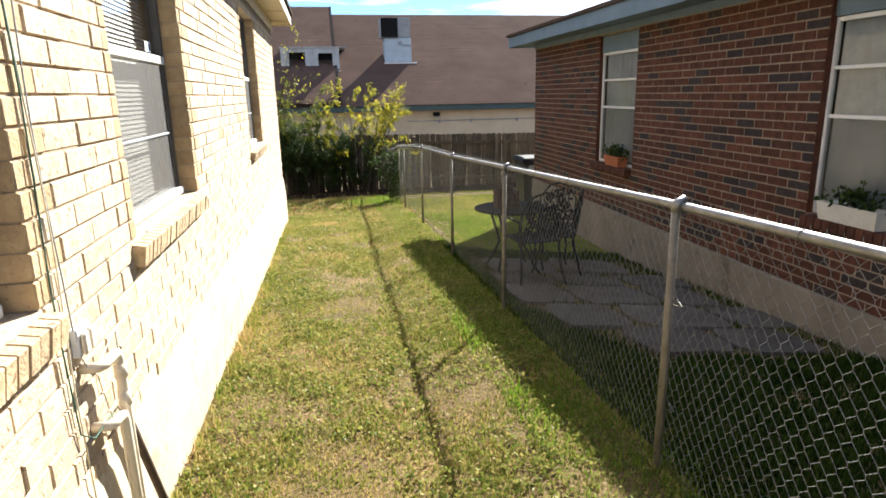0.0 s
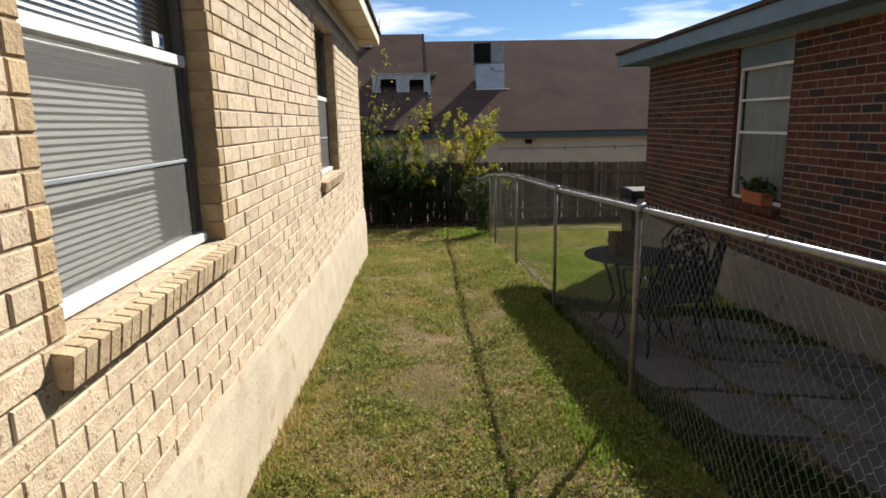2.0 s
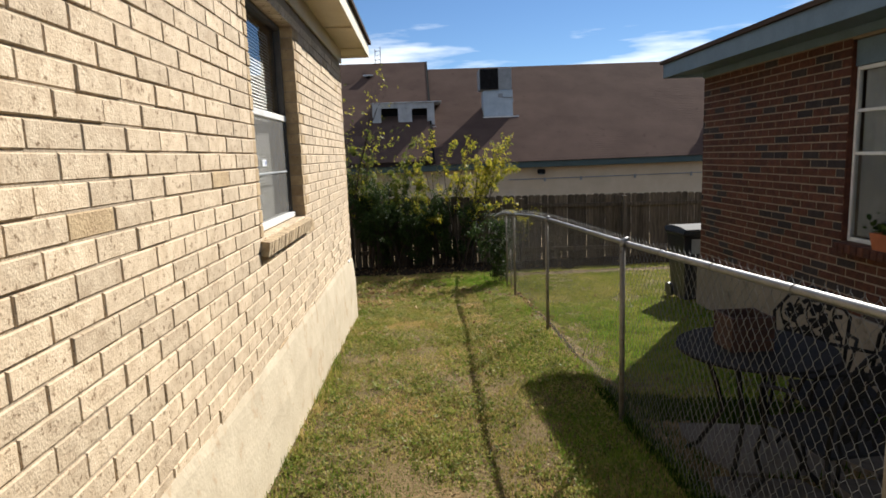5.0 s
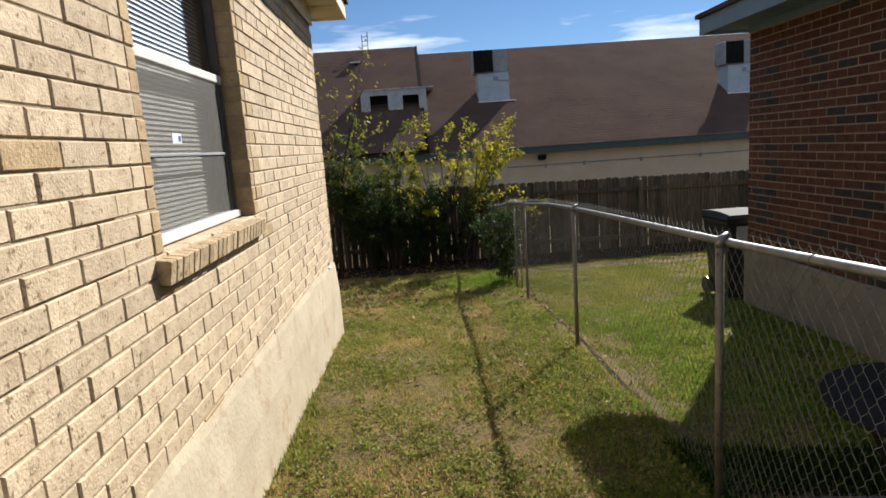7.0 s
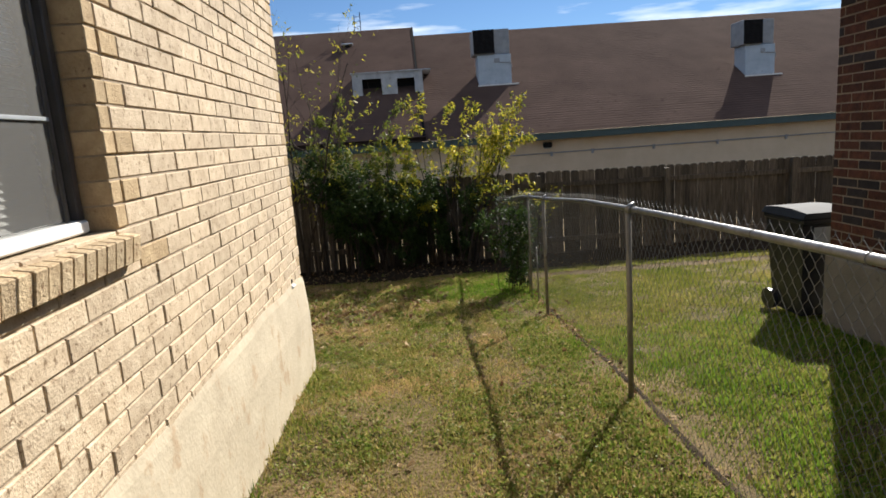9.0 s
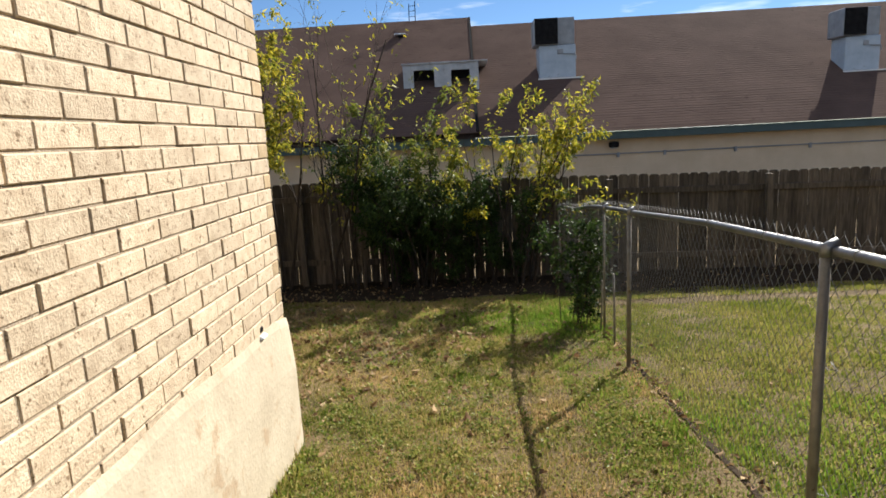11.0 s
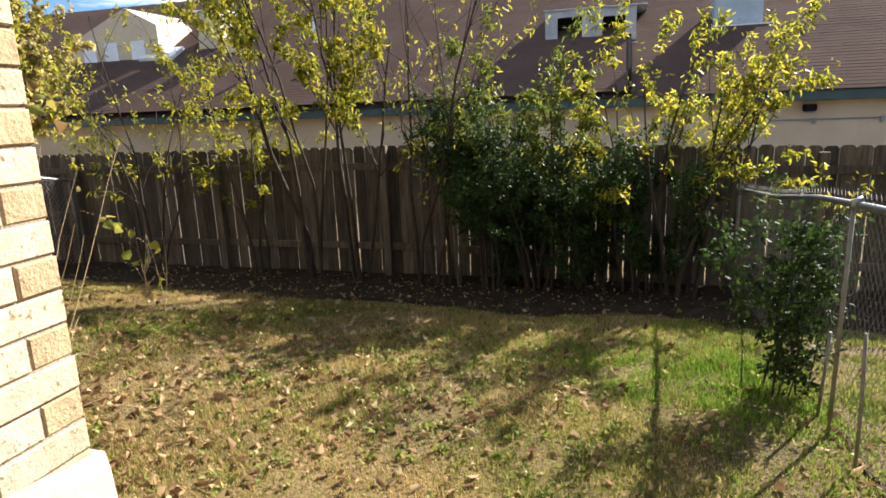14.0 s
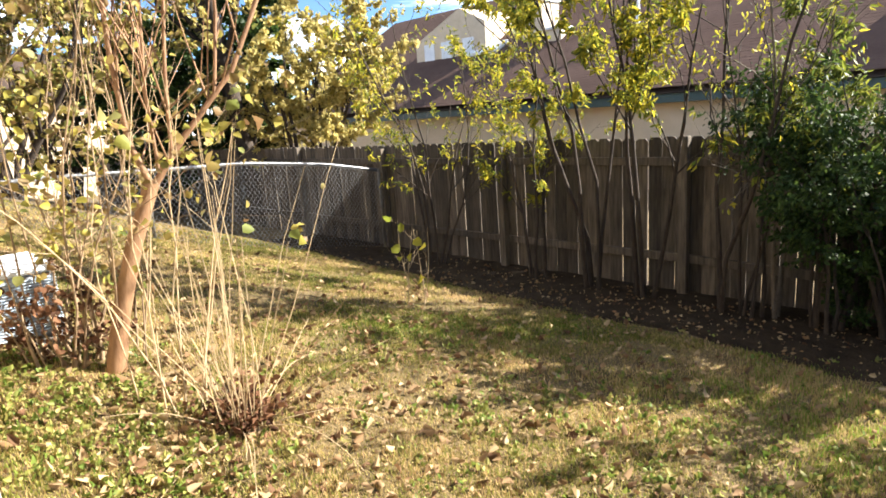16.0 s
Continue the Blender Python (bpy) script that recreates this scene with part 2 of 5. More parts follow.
gx, gy = steps(-9, 8, 0.17, 700), steps(-3, 19, 0.17, 700)
gs = Shape()
gs.v = [(x, y, ground_relief(x, y)) for y in gy for x in gx]
nx = len(gx)
gs.f = [(j * nx + i, j * nx + i + 1, (j + 1) * nx + i + 1, (j + 1) * nx + i) for j in range(len(gy) - 1) for i in range(nx - 1)]
tagged(part("ground", gs, SOIL, smooth=True), "patchy autumn lawn soil with bare brown spots", "ground", kind="structure")

# ---- tan brick house ----
WX, WEND = -0.78, 11.0
BH = 0.073
WINDOWS = [(0.42, 1.72), (2.62, 3.88), (6.80, 8.10)]
SILL, HEAD, TOP = 0.96, 2.40, 2.60


def course_spans(y0, y1, z, holes):
    """Stretches of a course left between the openings."""
    spans = [(y0, y1)]
    for a, b, lo, hi in holes:
        if lo - 0.03 < z < hi:
            spans = [s for p, q in spans for s in ((p, min(q, a)), (max(p, b), q)) if s[1] - s[0] > 0.04]
    return spans


def lay_bricks(y0, y1, z0, z1, holes, course=0.080, unit=0.254, joint=0.007):
    """Brick rectangles (start, length, bottom) of a wall in running bond."""
    out = []
    k, z = 0, z0
    while z + course - joint <= z1 + 1e-6:
        for a, b in course_spans(y0, y1, z + course / 2, holes):
            y = a
            first = unit * 0.5 if k % 2 else unit
            while y < b - 0.02:
                ln = min(first, b - y)
                if b - y - ln < 0.05:
                    ln = b - y
                out.append((y + joint / 2, ln - joint, z))
                y += ln
                first = unit
        k += 1
        z += course
    return out


def brick_shape(length, height=0.070, depth=0.10, c=0.004):
    """A brick with its face at x = 0, looking along +x, from y = 0 and z = 0."""
    s = Shape()
    L, H = length, height
    vs = [(-depth, 0, 0), (-depth, L, 0), (-depth, L, H), (-depth, 0, H), (-c, 0, 0), (-c, L, 0), (-c, L, H), (-c, 0, H),
          (0, c, c), (0, L - c, c), (0, L - c, H - c), (0, c, H - c)]
    fs = [(8, 9, 10, 11)]
    for a, b in ((0, 1), (1, 2), (2, 3), (3, 0)):
        fs += [(a, b, 4 + b, 4 + a), (4 + a, 4 + b, 8 + b, 8 + a)]
    return s.add(vs, fs)


def wall_with_holes(x0, x1, y0, y1, z0, z1, holes):
    """One closed slab with rectangular openings cut through."""
    s = Shape()
    ys = sorted({y0, y1, *[h[0] for h in holes], *[h[1] for h in holes]})
    zs = sorted({z0, z1, *[h[2] for h in holes], *[h[3] for h in holes]})
    ny, nz = len(ys), len(zs)
    s.v = [(x, y, z) for x in (x0, x1) for y in ys for z in zs]

    def at(e, i, j):
        return e * ny * nz + i * nz + j

    def solid(i, j):
        if not (0 <= i < ny - 1 and 0 <= j < nz - 1):
            return False
        y, z = (ys[i] + ys[i + 1]) / 2, (zs[j] + zs[j + 1]) / 2
        return not any(a < y < b and lo < z < hi for a, b, lo, hi in holes)

    for i in range(ny - 1):
        for j in range(nz - 1):
            if not solid(i, j):
                continue
            s.f += [(at(1, i, j), at(1, i + 1, j), at(1, i + 1, j + 1), at(1, i, j + 1)), (at(0, i, j), at(0, i, j + 1), at(0, i + 1, j + 1), at(0, i + 1, j))]
            if not solid(i - 1, j):
                s.f.append((at(0, i, j), at(1, i, j), at(1, i, j + 1), at(0, i, j + 1)))
            if not solid(i + 1, j):
                s.f.append((at(0, i + 1, j), at(0, i + 1, j + 1), at(1, i + 1, j + 1), at(1, i + 1, j)))
            if not solid(i, j - 1):
                s.f.append((at(0, i, j), at(0, i + 1, j), at(1, i + 1, j), at(1, i, j)))
            if not solid(i, j + 1):
                s.f.append((at(0, i, j + 1), at(1, i, j + 1), at(1, i + 1, j + 1), at(0, i + 1, j + 1)))
    return s


holes = [(a, b, SILL, HEAD) for a, b in WINDOWS]
core_holes = [(a - 0.008, b + 0.008, SILL - 0.008, HEAD + 0.008) for a, b in WINDOWS]
tan_house = thing("tan_house", "single-storey house of tan brick on a cement-rendered foundation", "house", (WX, 0, 0))
part("mortar_wall", wall_with_holes(-0.24, -0.0065, -6, WEND - 0.008, 0.0, TOP, core_holes), MORTAR, tan_house)
back = Shape().box(-8.0, -0.24, WEND - 0.24, WEND - 0.009, -0.2, TOP).box(-8.0, -7.8, -6, WEND - 0.24, -0.2, TOP).box(-7.8, -0.24, -6, -5.8, -0.2, TOP)
part("far_wall", back, MORTAR, tan_house)
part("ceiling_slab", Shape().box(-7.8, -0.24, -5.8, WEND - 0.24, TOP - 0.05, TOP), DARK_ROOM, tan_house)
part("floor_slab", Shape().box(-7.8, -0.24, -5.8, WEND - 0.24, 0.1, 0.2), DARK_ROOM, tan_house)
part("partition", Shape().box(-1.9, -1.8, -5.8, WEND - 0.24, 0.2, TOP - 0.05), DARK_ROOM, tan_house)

# foundation with its uneven rendered top edge
PARGE_TOP = [(-6, 0.36), (2.6, 0.34), (4.6, 0.30), (6.4, 0.23), (9.4, 0.205), (10.4, 0.18), (11.1, 0.13)]
fs_ = Shape()
ys = list(np.arange(-6, 10.95, 0.12)) + [10.97, 11.03]
for y in ys:
    top = between(y, PARGE_TOP) + 0.022 * noise.noise((y * 1.9, 1.0, 0.0)) + (0.008 if y < 10.2 else 0.030) * noise.noise((y * 9.0, 4.0, 0.0))
    bulge = 0.010 * noise.noise((y * 0.9, 8.0, 0.0))
    fs_.v += [(0.0, y, top), (0.010 + bulge * 0.4, y, top - 0.045), (0.030 + bulge, y, top - 0.30), (0.035 + bulge, y, -1.2), (-0.2, y, -1.2), (-0.2, y, top)]
for i in range(len(ys) - 1):
    for j in range(6):
        a, b = i * 6 + j, i * 6 + (j + 1) % 6
        fs_.f.append((a, a + 6, b + 6, b))
fs_.f.append(tuple(range((len(ys) - 1) * 6, len(ys) * 6)))
fs_.box(-8.0, -0.2, WEND - 0.25, WEND + 0.02, -1.2, 0.13)
part("foundation", fs_, PARGE, tan_house, "cream-painted cement foundation, stained and uneven")

# eave, soffit, fascia and hipped roof
ev = Shape().box(-8.6, 0.30, -6.5, 11.42, TOP + 0.10, TOP + 0.14)
part("soffit", ev, CREAM_PAINT, tan_house)
fr_ = Shape().soft_box(0.002, 0.022, -6, WEND, TOP - 0.06, TOP + 0.098, 0.004)
part("frieze_board", fr_, CREAM_PAINT, tan_house)
fa = Shape().soft_box(0.302, 0.325, -6.5, 11.445, TOP + 0.07, TOP + 0.23, 0.004).soft_box(-8.6, 0.30, 11.422, 11.445, TOP + 0.07, TOP + 0.23, 0.004)
part("fascia", fa, CREAM_PAINT, tan_house)
rz, ex = TOP + 0.232, 0.36
rf = Shape().add([(ex, -6.6, rz), (ex, 11.48, rz), (-8.7, 11.48, rz), (-8.7, -6.6, rz), (-4.17, -2.0, rz + 1.7), (-4.17, 6.9, rz + 1.7),
                  (ex, -6.6, rz + 0.025), (ex, 11.48, rz + 0.025), (-8.7, 11.48, rz + 0.025), (-8.7, -6.6, rz + 0.025)],
                 [(6, 7, 5, 4), (7, 8, 5), (8, 9, 4, 5), (9, 6, 4), (3, 2, 1, 0), (0, 1, 7, 6), (1, 2, 8, 7), (2, 3, 9, 8), (3, 0, 6, 9)])
part("roof", rf, SHINGLE, tan_house)


def hung_window(parent, y0, y1, z0, z1, frame_mat, depth=0.095, blind=True, back_x=-0.24):
    """A single-hung window set back in its opening, seen from +x."""
    w = part("window", Shape().soft_box(-depth - 0.05, -depth, y0 + 0.035, y1 - 0.035, z1 - 0.035, z1, 0.004), frame_mat, parent, "aluminium single-hung window with blinds drawn")
    for q in (y0, y1 - 0.035):
        part("stile", Shape().soft_box(-depth - 0.05, -depth, q, q + 0.035, z0, z1, 0.004), frame_mat, w)
    zm = z0 + (z1 - z0) * 0.52
    part("window_sill", Shape().soft_box(-depth - 0.05, -depth + 0.03, y0 + 0.035, y1 - 0.035, z0, z0 + 0.04, 0.006), ALU, w, "white sill")
    part("meeting_rail", Shape().soft_box(-depth - 0.045, -depth + 0.008, y0 + 0.035, y1 - 0.035, zm - 0.022, zm + 0.022, 0.004), ALU, w, "white meeting rail")
    for lo, hi, dx in ((z0 + 0.04, zm - 0.022, -0.022), (zm + 0.022, z1 - 0.035, -0.036)):
        g = part("pane", Shape().add([(-depth + dx, y0 + 0.035, lo), (-depth + dx, y1 - 0.035, lo), (-depth + dx, y1 - 0.035, hi), (-depth + dx, y0 + 0.035, hi)], [(0, 1, 2, 3)]), GLASS, w)
        g.visible_shadow = False
    if blind:
        bs = Shape()
        z = z0 + 0.05
        while z < z1 - 0.06:
            bs.box(-0.0135, 0.0135, y0 + 0.05, y1 - 0.05, -0.0006, 0.0006, Matrix.Translation((-depth - 0.085, 0, z)) @ Matrix.Rotation(radians(58), 4, "Y"))
            z += 0.0225
        part("blind", bs, BLIND, w, "closed white slatted blind")
    return w


for a, b in WINDOWS:
    hung_window(tan_house, a + 0.004, b - 0.004, SILL, HEAD - 0.004, DARK_ALU)

# ---- red brick house ----
RX, REND, RB, RT = 3.95, 11.42, -0.14, 2.32
RWIN = [(3.10, 4.34), (7.42, 8.56)]
RSILL, RHEAD = 0.49, 2.23
red_house = thing("red_house", "single-storey house of red and charcoal brick with blue eaves", "house", (RX - REND * 0.012, 0, 0))
red_house.rotation_euler = (0, 0, -0.012)
rholes = [(a, b, RSILL, RHEAD) for a, b in RWIN]
part("mortar_wall", wall_with_holes(0.004, 0.24, -6, REND - 0.005, RB, RT, [(a - 0.006, b + 0.006, lo - 0.006, hi + 0.006) for a, b, lo, hi in rholes]), PALE_MORTAR, red_house)
part("far_wall", Shape().box(0.24, 8.0, REND - 0.24, REND - 0.005, RB, RT).box(7.8, 8.0, -6, REND - 0.24, RB, RT).box(0.24, 7.8, -6, -5.8, RB, RT), PALE_MORTAR, red_house)
part("foundation", Shape().soft_box(-0.03, 8.0, -6, REND + 0.02, -1.6, RB - 0.003, 0.01), BARE_CEMENT, red_house, "bare concrete foundation")
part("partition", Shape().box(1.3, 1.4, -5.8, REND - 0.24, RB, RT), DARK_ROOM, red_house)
part("soffit", Shape().box(-0.44, 8.4, -6.4, REND + 0.20, RT + 0.02, RT + 0.05), BLUE_PAINT, red_house)
part("fascia", Shape().soft_box(-0.465, -0.442, -6.4, REND + 0.225, RT - 0.02, RT + 0.16, 0.004).soft_box(-0.44, 8.4, REND + 0.202, REND + 0.225, RT - 0.02, RT + 0.16, 0.004), BLUE_PAINT, red_house, "grey-blue painted fascia")
part("frieze_board", Shape().soft_box(-0.02, -0.002, -6, REND, RT - 0.06, RT + 0.018, 0.004), BLUE_PAINT, red_house)
rz = RT + 0.162
ry = REND + 0.26
part("roof", Shape().add([(-0.50, -6.5, rz), (-0.50, ry, rz), (8.4, ry, rz), (8.4, -6.5, rz), (4.0, -2.2, rz + 1.3), (4.0, 7.2, rz + 1.3),
                          (-0.50, -6.5, rz + 0.03), (-0.50, ry, rz + 0.03), (8.4, ry, rz + 0.03), (8.4, -6.5, rz + 0.03)],
                         [(7, 6, 4, 5), (8, 7, 5), (9, 8, 5, 4), (6, 9, 4), (0, 1, 2, 3), (1, 0, 6, 7), (2, 1, 7, 8), (3, 2, 8, 9), (0, 3, 9, 6)]), SHINGLE, red_house)
# the red house's windows, sills and pots
CLAY = mat("terracotta", (0.30, 0.09, 0.035), (0.42, 0.14, 0.06), 9, 0.8, 0.2, 60)
WHITE_POT = mat("white planter", (0.55, 0.53, 0.48), (0.66, 0.64, 0.58), 9, 0.6, 0.1, 60)
CURTAIN = mat("grey net curtain", (0.34, 0.36, 0.37), (0.46, 0.48, 0.49), 5, 0.9, 0.1, 60)
for a, b in RWIN:
    w = part("window", Shape().soft_box(0.075, 0.12, a + 0.035, b - 0.035, RSILL, RSILL + 0.035, 0.004), ALU, red_house, "white aluminium window with grey net curtain")
    for q in (a + 0.004, b - 0.028):
        part("stile", Shape().soft_box(0.075, 0.12, q, q + 0.024, RSILL, RHEAD - 0.22, 0.004), ALU, w)
    part("head_rail", Shape().soft_box(0.075, 0.12, a + 0.035, b - 0.035, RHEAD - 0.255, RHEAD - 0.22, 0.004), ALU, w)
    for q in (a - 0.003, b - 0.003):
        part("jamb", Shape().box(0.024, 0.118, q, q + 0.006, RSILL - 0.004, RHEAD), RED_BRICK, w)
    w.location = (-0.022, 0, 0)
    top = RHEAD - 0.255
    part("head_panel", Shape().soft_box(0.06, 0.09, a + 0.002, b - 0.002, RHEAD - 0.216, RHEAD, 0.003), BLUE_PAINT, w, "grey-blue painted panel")
    zm = RSILL + 0.035 + (top - RSILL) * 0.5
    for zz in (zm, zm + (top - zm) * 0.52):
        part("glazing_bar", Shape().soft_box(0.078, 0.105, a + 0.035, b - 0.035, zz - 0.014, zz + 0.014, 0.003), ALU, w)
    for lo, hi in ((RSILL + 0.035, zm - 0.014), (zm + 0.014, zm + (top - zm) * 0.52 - 0.014), (zm + (top - zm) * 0.52 + 0.014, top)):
        g = part("pane", Shape().add([(0.092, a + 0.035, lo), (0.092, b - 0.035, lo), (0.092, b - 0.035, hi), (0.092, a + 0.035, hi)], [(3, 2, 1, 0)]), GLASS, w)
        g.visible_shadow = False
    cv = Shape()
    yy = np.linspace(a + 0.04, b - 0.04, 60)
    cv.v = [(0.135 + 0.008 * math.sin(q * 48), float(q), z) for z in (RSILL + 0.05, top) for q in yy]
    cv.f = [(i, i + 1, 61 + i, 60 + i) for i in range(59)]
    part("curtain", cv, CURTAIN, w, "grey drawn net curtain", smooth=True)
    part("lower_screen", Shape().add([(0.082, a + 0.035, RSILL + 0.035), (0.082, b - 0.035, RSILL + 0.035), (0.082, b - 0.035, zm - 0.014), (0.082, a + 0.035, zm - 0.014)], [(3, 2, 1, 0)]), SCREEN, w, "grey insect screen")
    sl = Shape()
    for k in range(int((b - a) / 0.08)):
        sl.soft_box(-0.075, 0.07, a + 0.003 + k * 0.08, a + 0.073 + k * 0.08, RSILL - 0.085, RSILL - 0.004, 0.004)
    part("brick_sill", sl, RED_BRICK, w)


def window_box(name, label, y, length, material, at_z):
    p = thing(name, label, "planter", (RX - (REND - y) * 0.012 - 0.02, y, at_z))
    s = Shape()
    h, b0, b1 = 0.14, 0.055, 0.075
    s.add([(-b0, -length / 2, 0), (b0, -length / 2, 0), (b0, length / 2, 0), (-b0, length / 2, 0), (-b1, -length / 2 - 0.02, h), (b1, -length / 2 - 0.02, h), (b1, length / 2 + 0.02, h), (-b1, length / 2 + 0.02, h),
           (-b1 + 0.012, -length / 2, h), (b1 - 0.012, -length / 2, h), (b1 - 0.012, length / 2, h), (-b1 + 0.012, length / 2, h), (-b1 + 0.012, -length / 2, h - 0.03), (b1 - 0.012, -length / 2, h - 0.03), (b1 - 0.012, length / 2, h - 0.03), (-b1 + 0.012, length / 2, h - 0.03)],
          [(3, 2, 1, 0), (0, 1, 5, 4), (1, 2, 6, 5), (2, 3, 7, 6), (3, 0, 4, 7), (4, 5, 9, 8), (5, 6, 10, 9), (6, 7, 11, 10), (7, 4, 8, 11), (8, 9, 13, 12), (9, 10, 14, 13), (10, 11, 15, 14), (11, 8, 12, 15), (12, 13, 14, 15)])
    part("trough", s, material, p)
    return p


BOXES = [window_box("window_box", "terracotta window box with dark leafy plants on the sill", 7.86, 0.40, CLAY, RSILL - 0.004),
         window_box("window_box", "white window box with dark leafy plants on the sill", 3.86, 0.52, WHITE_POT, RSILL - 0.004)]

# ---- chain-link fence ----
RAIL = [(-3, 1.33), (1.2, 1.09), (2.16, 1.05), (4.6, 0.92), (7.0, 0.785), (9.5, 0.675), (10.8, 0.60), (12.3, 0.47), (13.1, 0.41), (14, 0.33), (15.2, 0.16), (16.7, 0.02)]


def fence_x(y):
    return 1.328 + 0.018 * y


POSTS = [-0.35, 2.17, 4.72, 7.08, 9.72, 12.4, 13.35, 16.6]
fence = thing("chain_link_fence", "galvanised chain-link fence with a round top rail between the yards", "fence", (0, 0, 0))
for y in POSTS:
    x, top = fence_x(y), between(y, RAIL)
    part("post", Shape().tube([(x - 0.025, y, ground_z(x, y) - 0.1), (x - 0.025, y, top + 0.005)], 0.011 if y == 13.35 else 0.0175, 10), POST_STEEL, fence, smooth=True)
    part("post_cap", Shape().tube([(x - 0.025, y, top - 0.02), (x - 0.025, y, top + 0.01), (x + 0.012, y, top + 0.035)], [0.021, 0.021, 0.013], 10), STEEL, fence, smooth=True)
for y, lean_y, high in ((12.98, 0.10, 0.66), (13.62, -0.04, 0.52)):
    x, z = fence_x(y) - 0.01, ground_z(fence_x(y), y)
    stake = thing("fence_stake", "thin rusty steel stake leaning by the wire fence", "stake", (x, y, z), "stakes by the wire fence")
    part("rod", Shape().tube([(0, 0, -0.1), (0.01, lean_y * 0.5, high * 0.5), (0.012, lean_y, high)], 0.009, 7), POST_STEEL, stake, smooth=True)
rail_pts = [(fence_x(y), y, between(y, RAIL)) for y in np.arange(-3, 16.7, 0.3)]
part("top_rail", Shape().tube(rail_pts, 0.0175, 10), STEEL, fence, smooth=True)

# ---- board fence ----
FY = 16.9


def fence_top(x):
    return between(x, [(-8, 0.50), (-2, 0.52), (0, 0.47), (4.6, 0.39), (8, 0.34), (14, 0.30)])


board_fence = thing("board_fence", "weathered grey-brown dog-ear board fence with gaps", "fence", (0, FY, 0))
random.seed(4)
x = -21.0
while x < 13.0:
    w = random.uniform(0.132, 0.146)
    gap = random.choice([0.002, 0.003, 0.004, 0.006, 0.008, 0.012])
    top = fence_top(x) + random.uniform(-0.012, 0.012)
    bot = ground_z(x, FY) + random.choice([-0.08, -0.06, -0.04, 0.0])
    s = Shape()
    e = 0.028
    prof = [(0, bot), (w, bot), (w, top - e), (w - e, top), (e, top), (0, top - e)]
    s.add([(px, yy, pz) for yy in (0.0, 0.016) for px, pz in prof], [(0, 1, 2, 3, 4, 5), (11, 10, 9, 8, 7, 6)] + [(i, i + 6, (i + 1) % 6 + 6, (i + 1) % 6) for i in range(6)])
    ob = part("picket", s, OLD_WOOD, board_fence)
    ob.location = (x, random.uniform(-0.004, 0.004), 0)
    ob.rotation_euler = (random.uniform(-0.01, 0.01), random.uniform(-0.006, 0.006), random.uniform(-0.02, 0.02))
    x += w + gap
for px in np.arange(-20.78, 13, 2.32):
    px = float(px) - 0.04
    part("post", Shape().soft_box(px - 0.045, px + 0.045, -0.135, -0.045, ground_z(px, FY) - 0.2, fence_top(px) + random.uniform(-0.08, 0.03), 0.006), OLD_WOOD, board_fence)
    for dz in (-0.24, -1.22):
        za, zb = fence_top(px) + dz, fence_top(px + 2.32) + dz
        m = Matrix.Translation((px, -0.025, za)) @ Matrix.Rotation(-math.atan2(zb - za, 2.32), 4, "Y")
        part("rail", Shape().soft_box(0.0, 2.318, -0.02, 0.019, -0.042, 0.042, 0.004, m), OLD_WOOD, board_fence)

# ---- building beyond the fence ----
building = thing("long_building", "long beige stucco building with a steep brown shingle roof", "building", (0, 26.7, 0))
part("wall", Shape().box(-26, 30, 0.0, 0.3, -3.2, 0.88).box(-26, 30, 14.0, 14.3, -3.2, 0.88).box(-26, -25.7, 0.3, 14, -3.2, 0.88).box(29.7, 30, 0.3, 14, -3.2, 0.88), STUCCO, building)
part("fascia", Shape().soft_box(-26.5, 30.5, -0.42, -0.38, 0.80, 1.03, 0.01), GREEN_PAINT, building, "dark green fascia")
EAVE, RISE = 1.04, 0.57
part("roof", Shape().add([(-26.5, -0.5, EAVE), (30.5, -0.5, EAVE), (30.5, 7.4, EAVE + 7.9 * RISE), (-26.5, 7.4, EAVE + 7.9 * RISE), (30.5, 15, EAVE), (-26.5, 15, EAVE)],
                         [(0, 1, 2, 3), (3, 2, 4, 5), (0, 3, 5), (1, 4, 2), (0, 5, 4, 1)]), SHINGLE, building)
# a soft roof on the far building, laid in courses, with a taller part to one side
ROOF = mat("brown roof courses", (0.088, 0.058, 0.047), (0.118, 0.079, 0.064), 0.7, 1.0, 0.35, 25, spots=(0.075, 0.048, 0.039), spot_scale=3, stretch=(1, 1, 1), spec=0.02)
# white metal darkened and tinted blue to hold its sky-lit shade
UNIT_METAL = mat("white sheet metal in blue shade", (0.30, 0.37, 0.44), (0.40, 0.47, 0.54), 3, 0.5, 0.1, 40, spots=(0.24, 0.27, 0.30), spot_scale=5)
WHITE_METAL = mat("white sheet metal", (0.62, 0.66, 0.70), (0.74, 0.77, 0.80), 3, 0.45, 0.1, 40, spots=(0.5, 0.48, 0.45), spot_scale=5)
BLACK_METAL = mat("dark louvred metal", (0.010, 0.010, 0.011), (0.022, 0.022, 0.023), 6, 0.95, 0.1, 40, spec=0.05)
GREY_METAL = mat("grey sheet metal", (0.20, 0.22, 0.24), (0.30, 0.32, 0.34), 4, 0.5, 0.1, 40)
CREAM_WALL = mat("cream cladding", (0.48, 0.40, 0.29), (0.58, 0.49, 0.37), 3, 0.7, 0.1, 40)


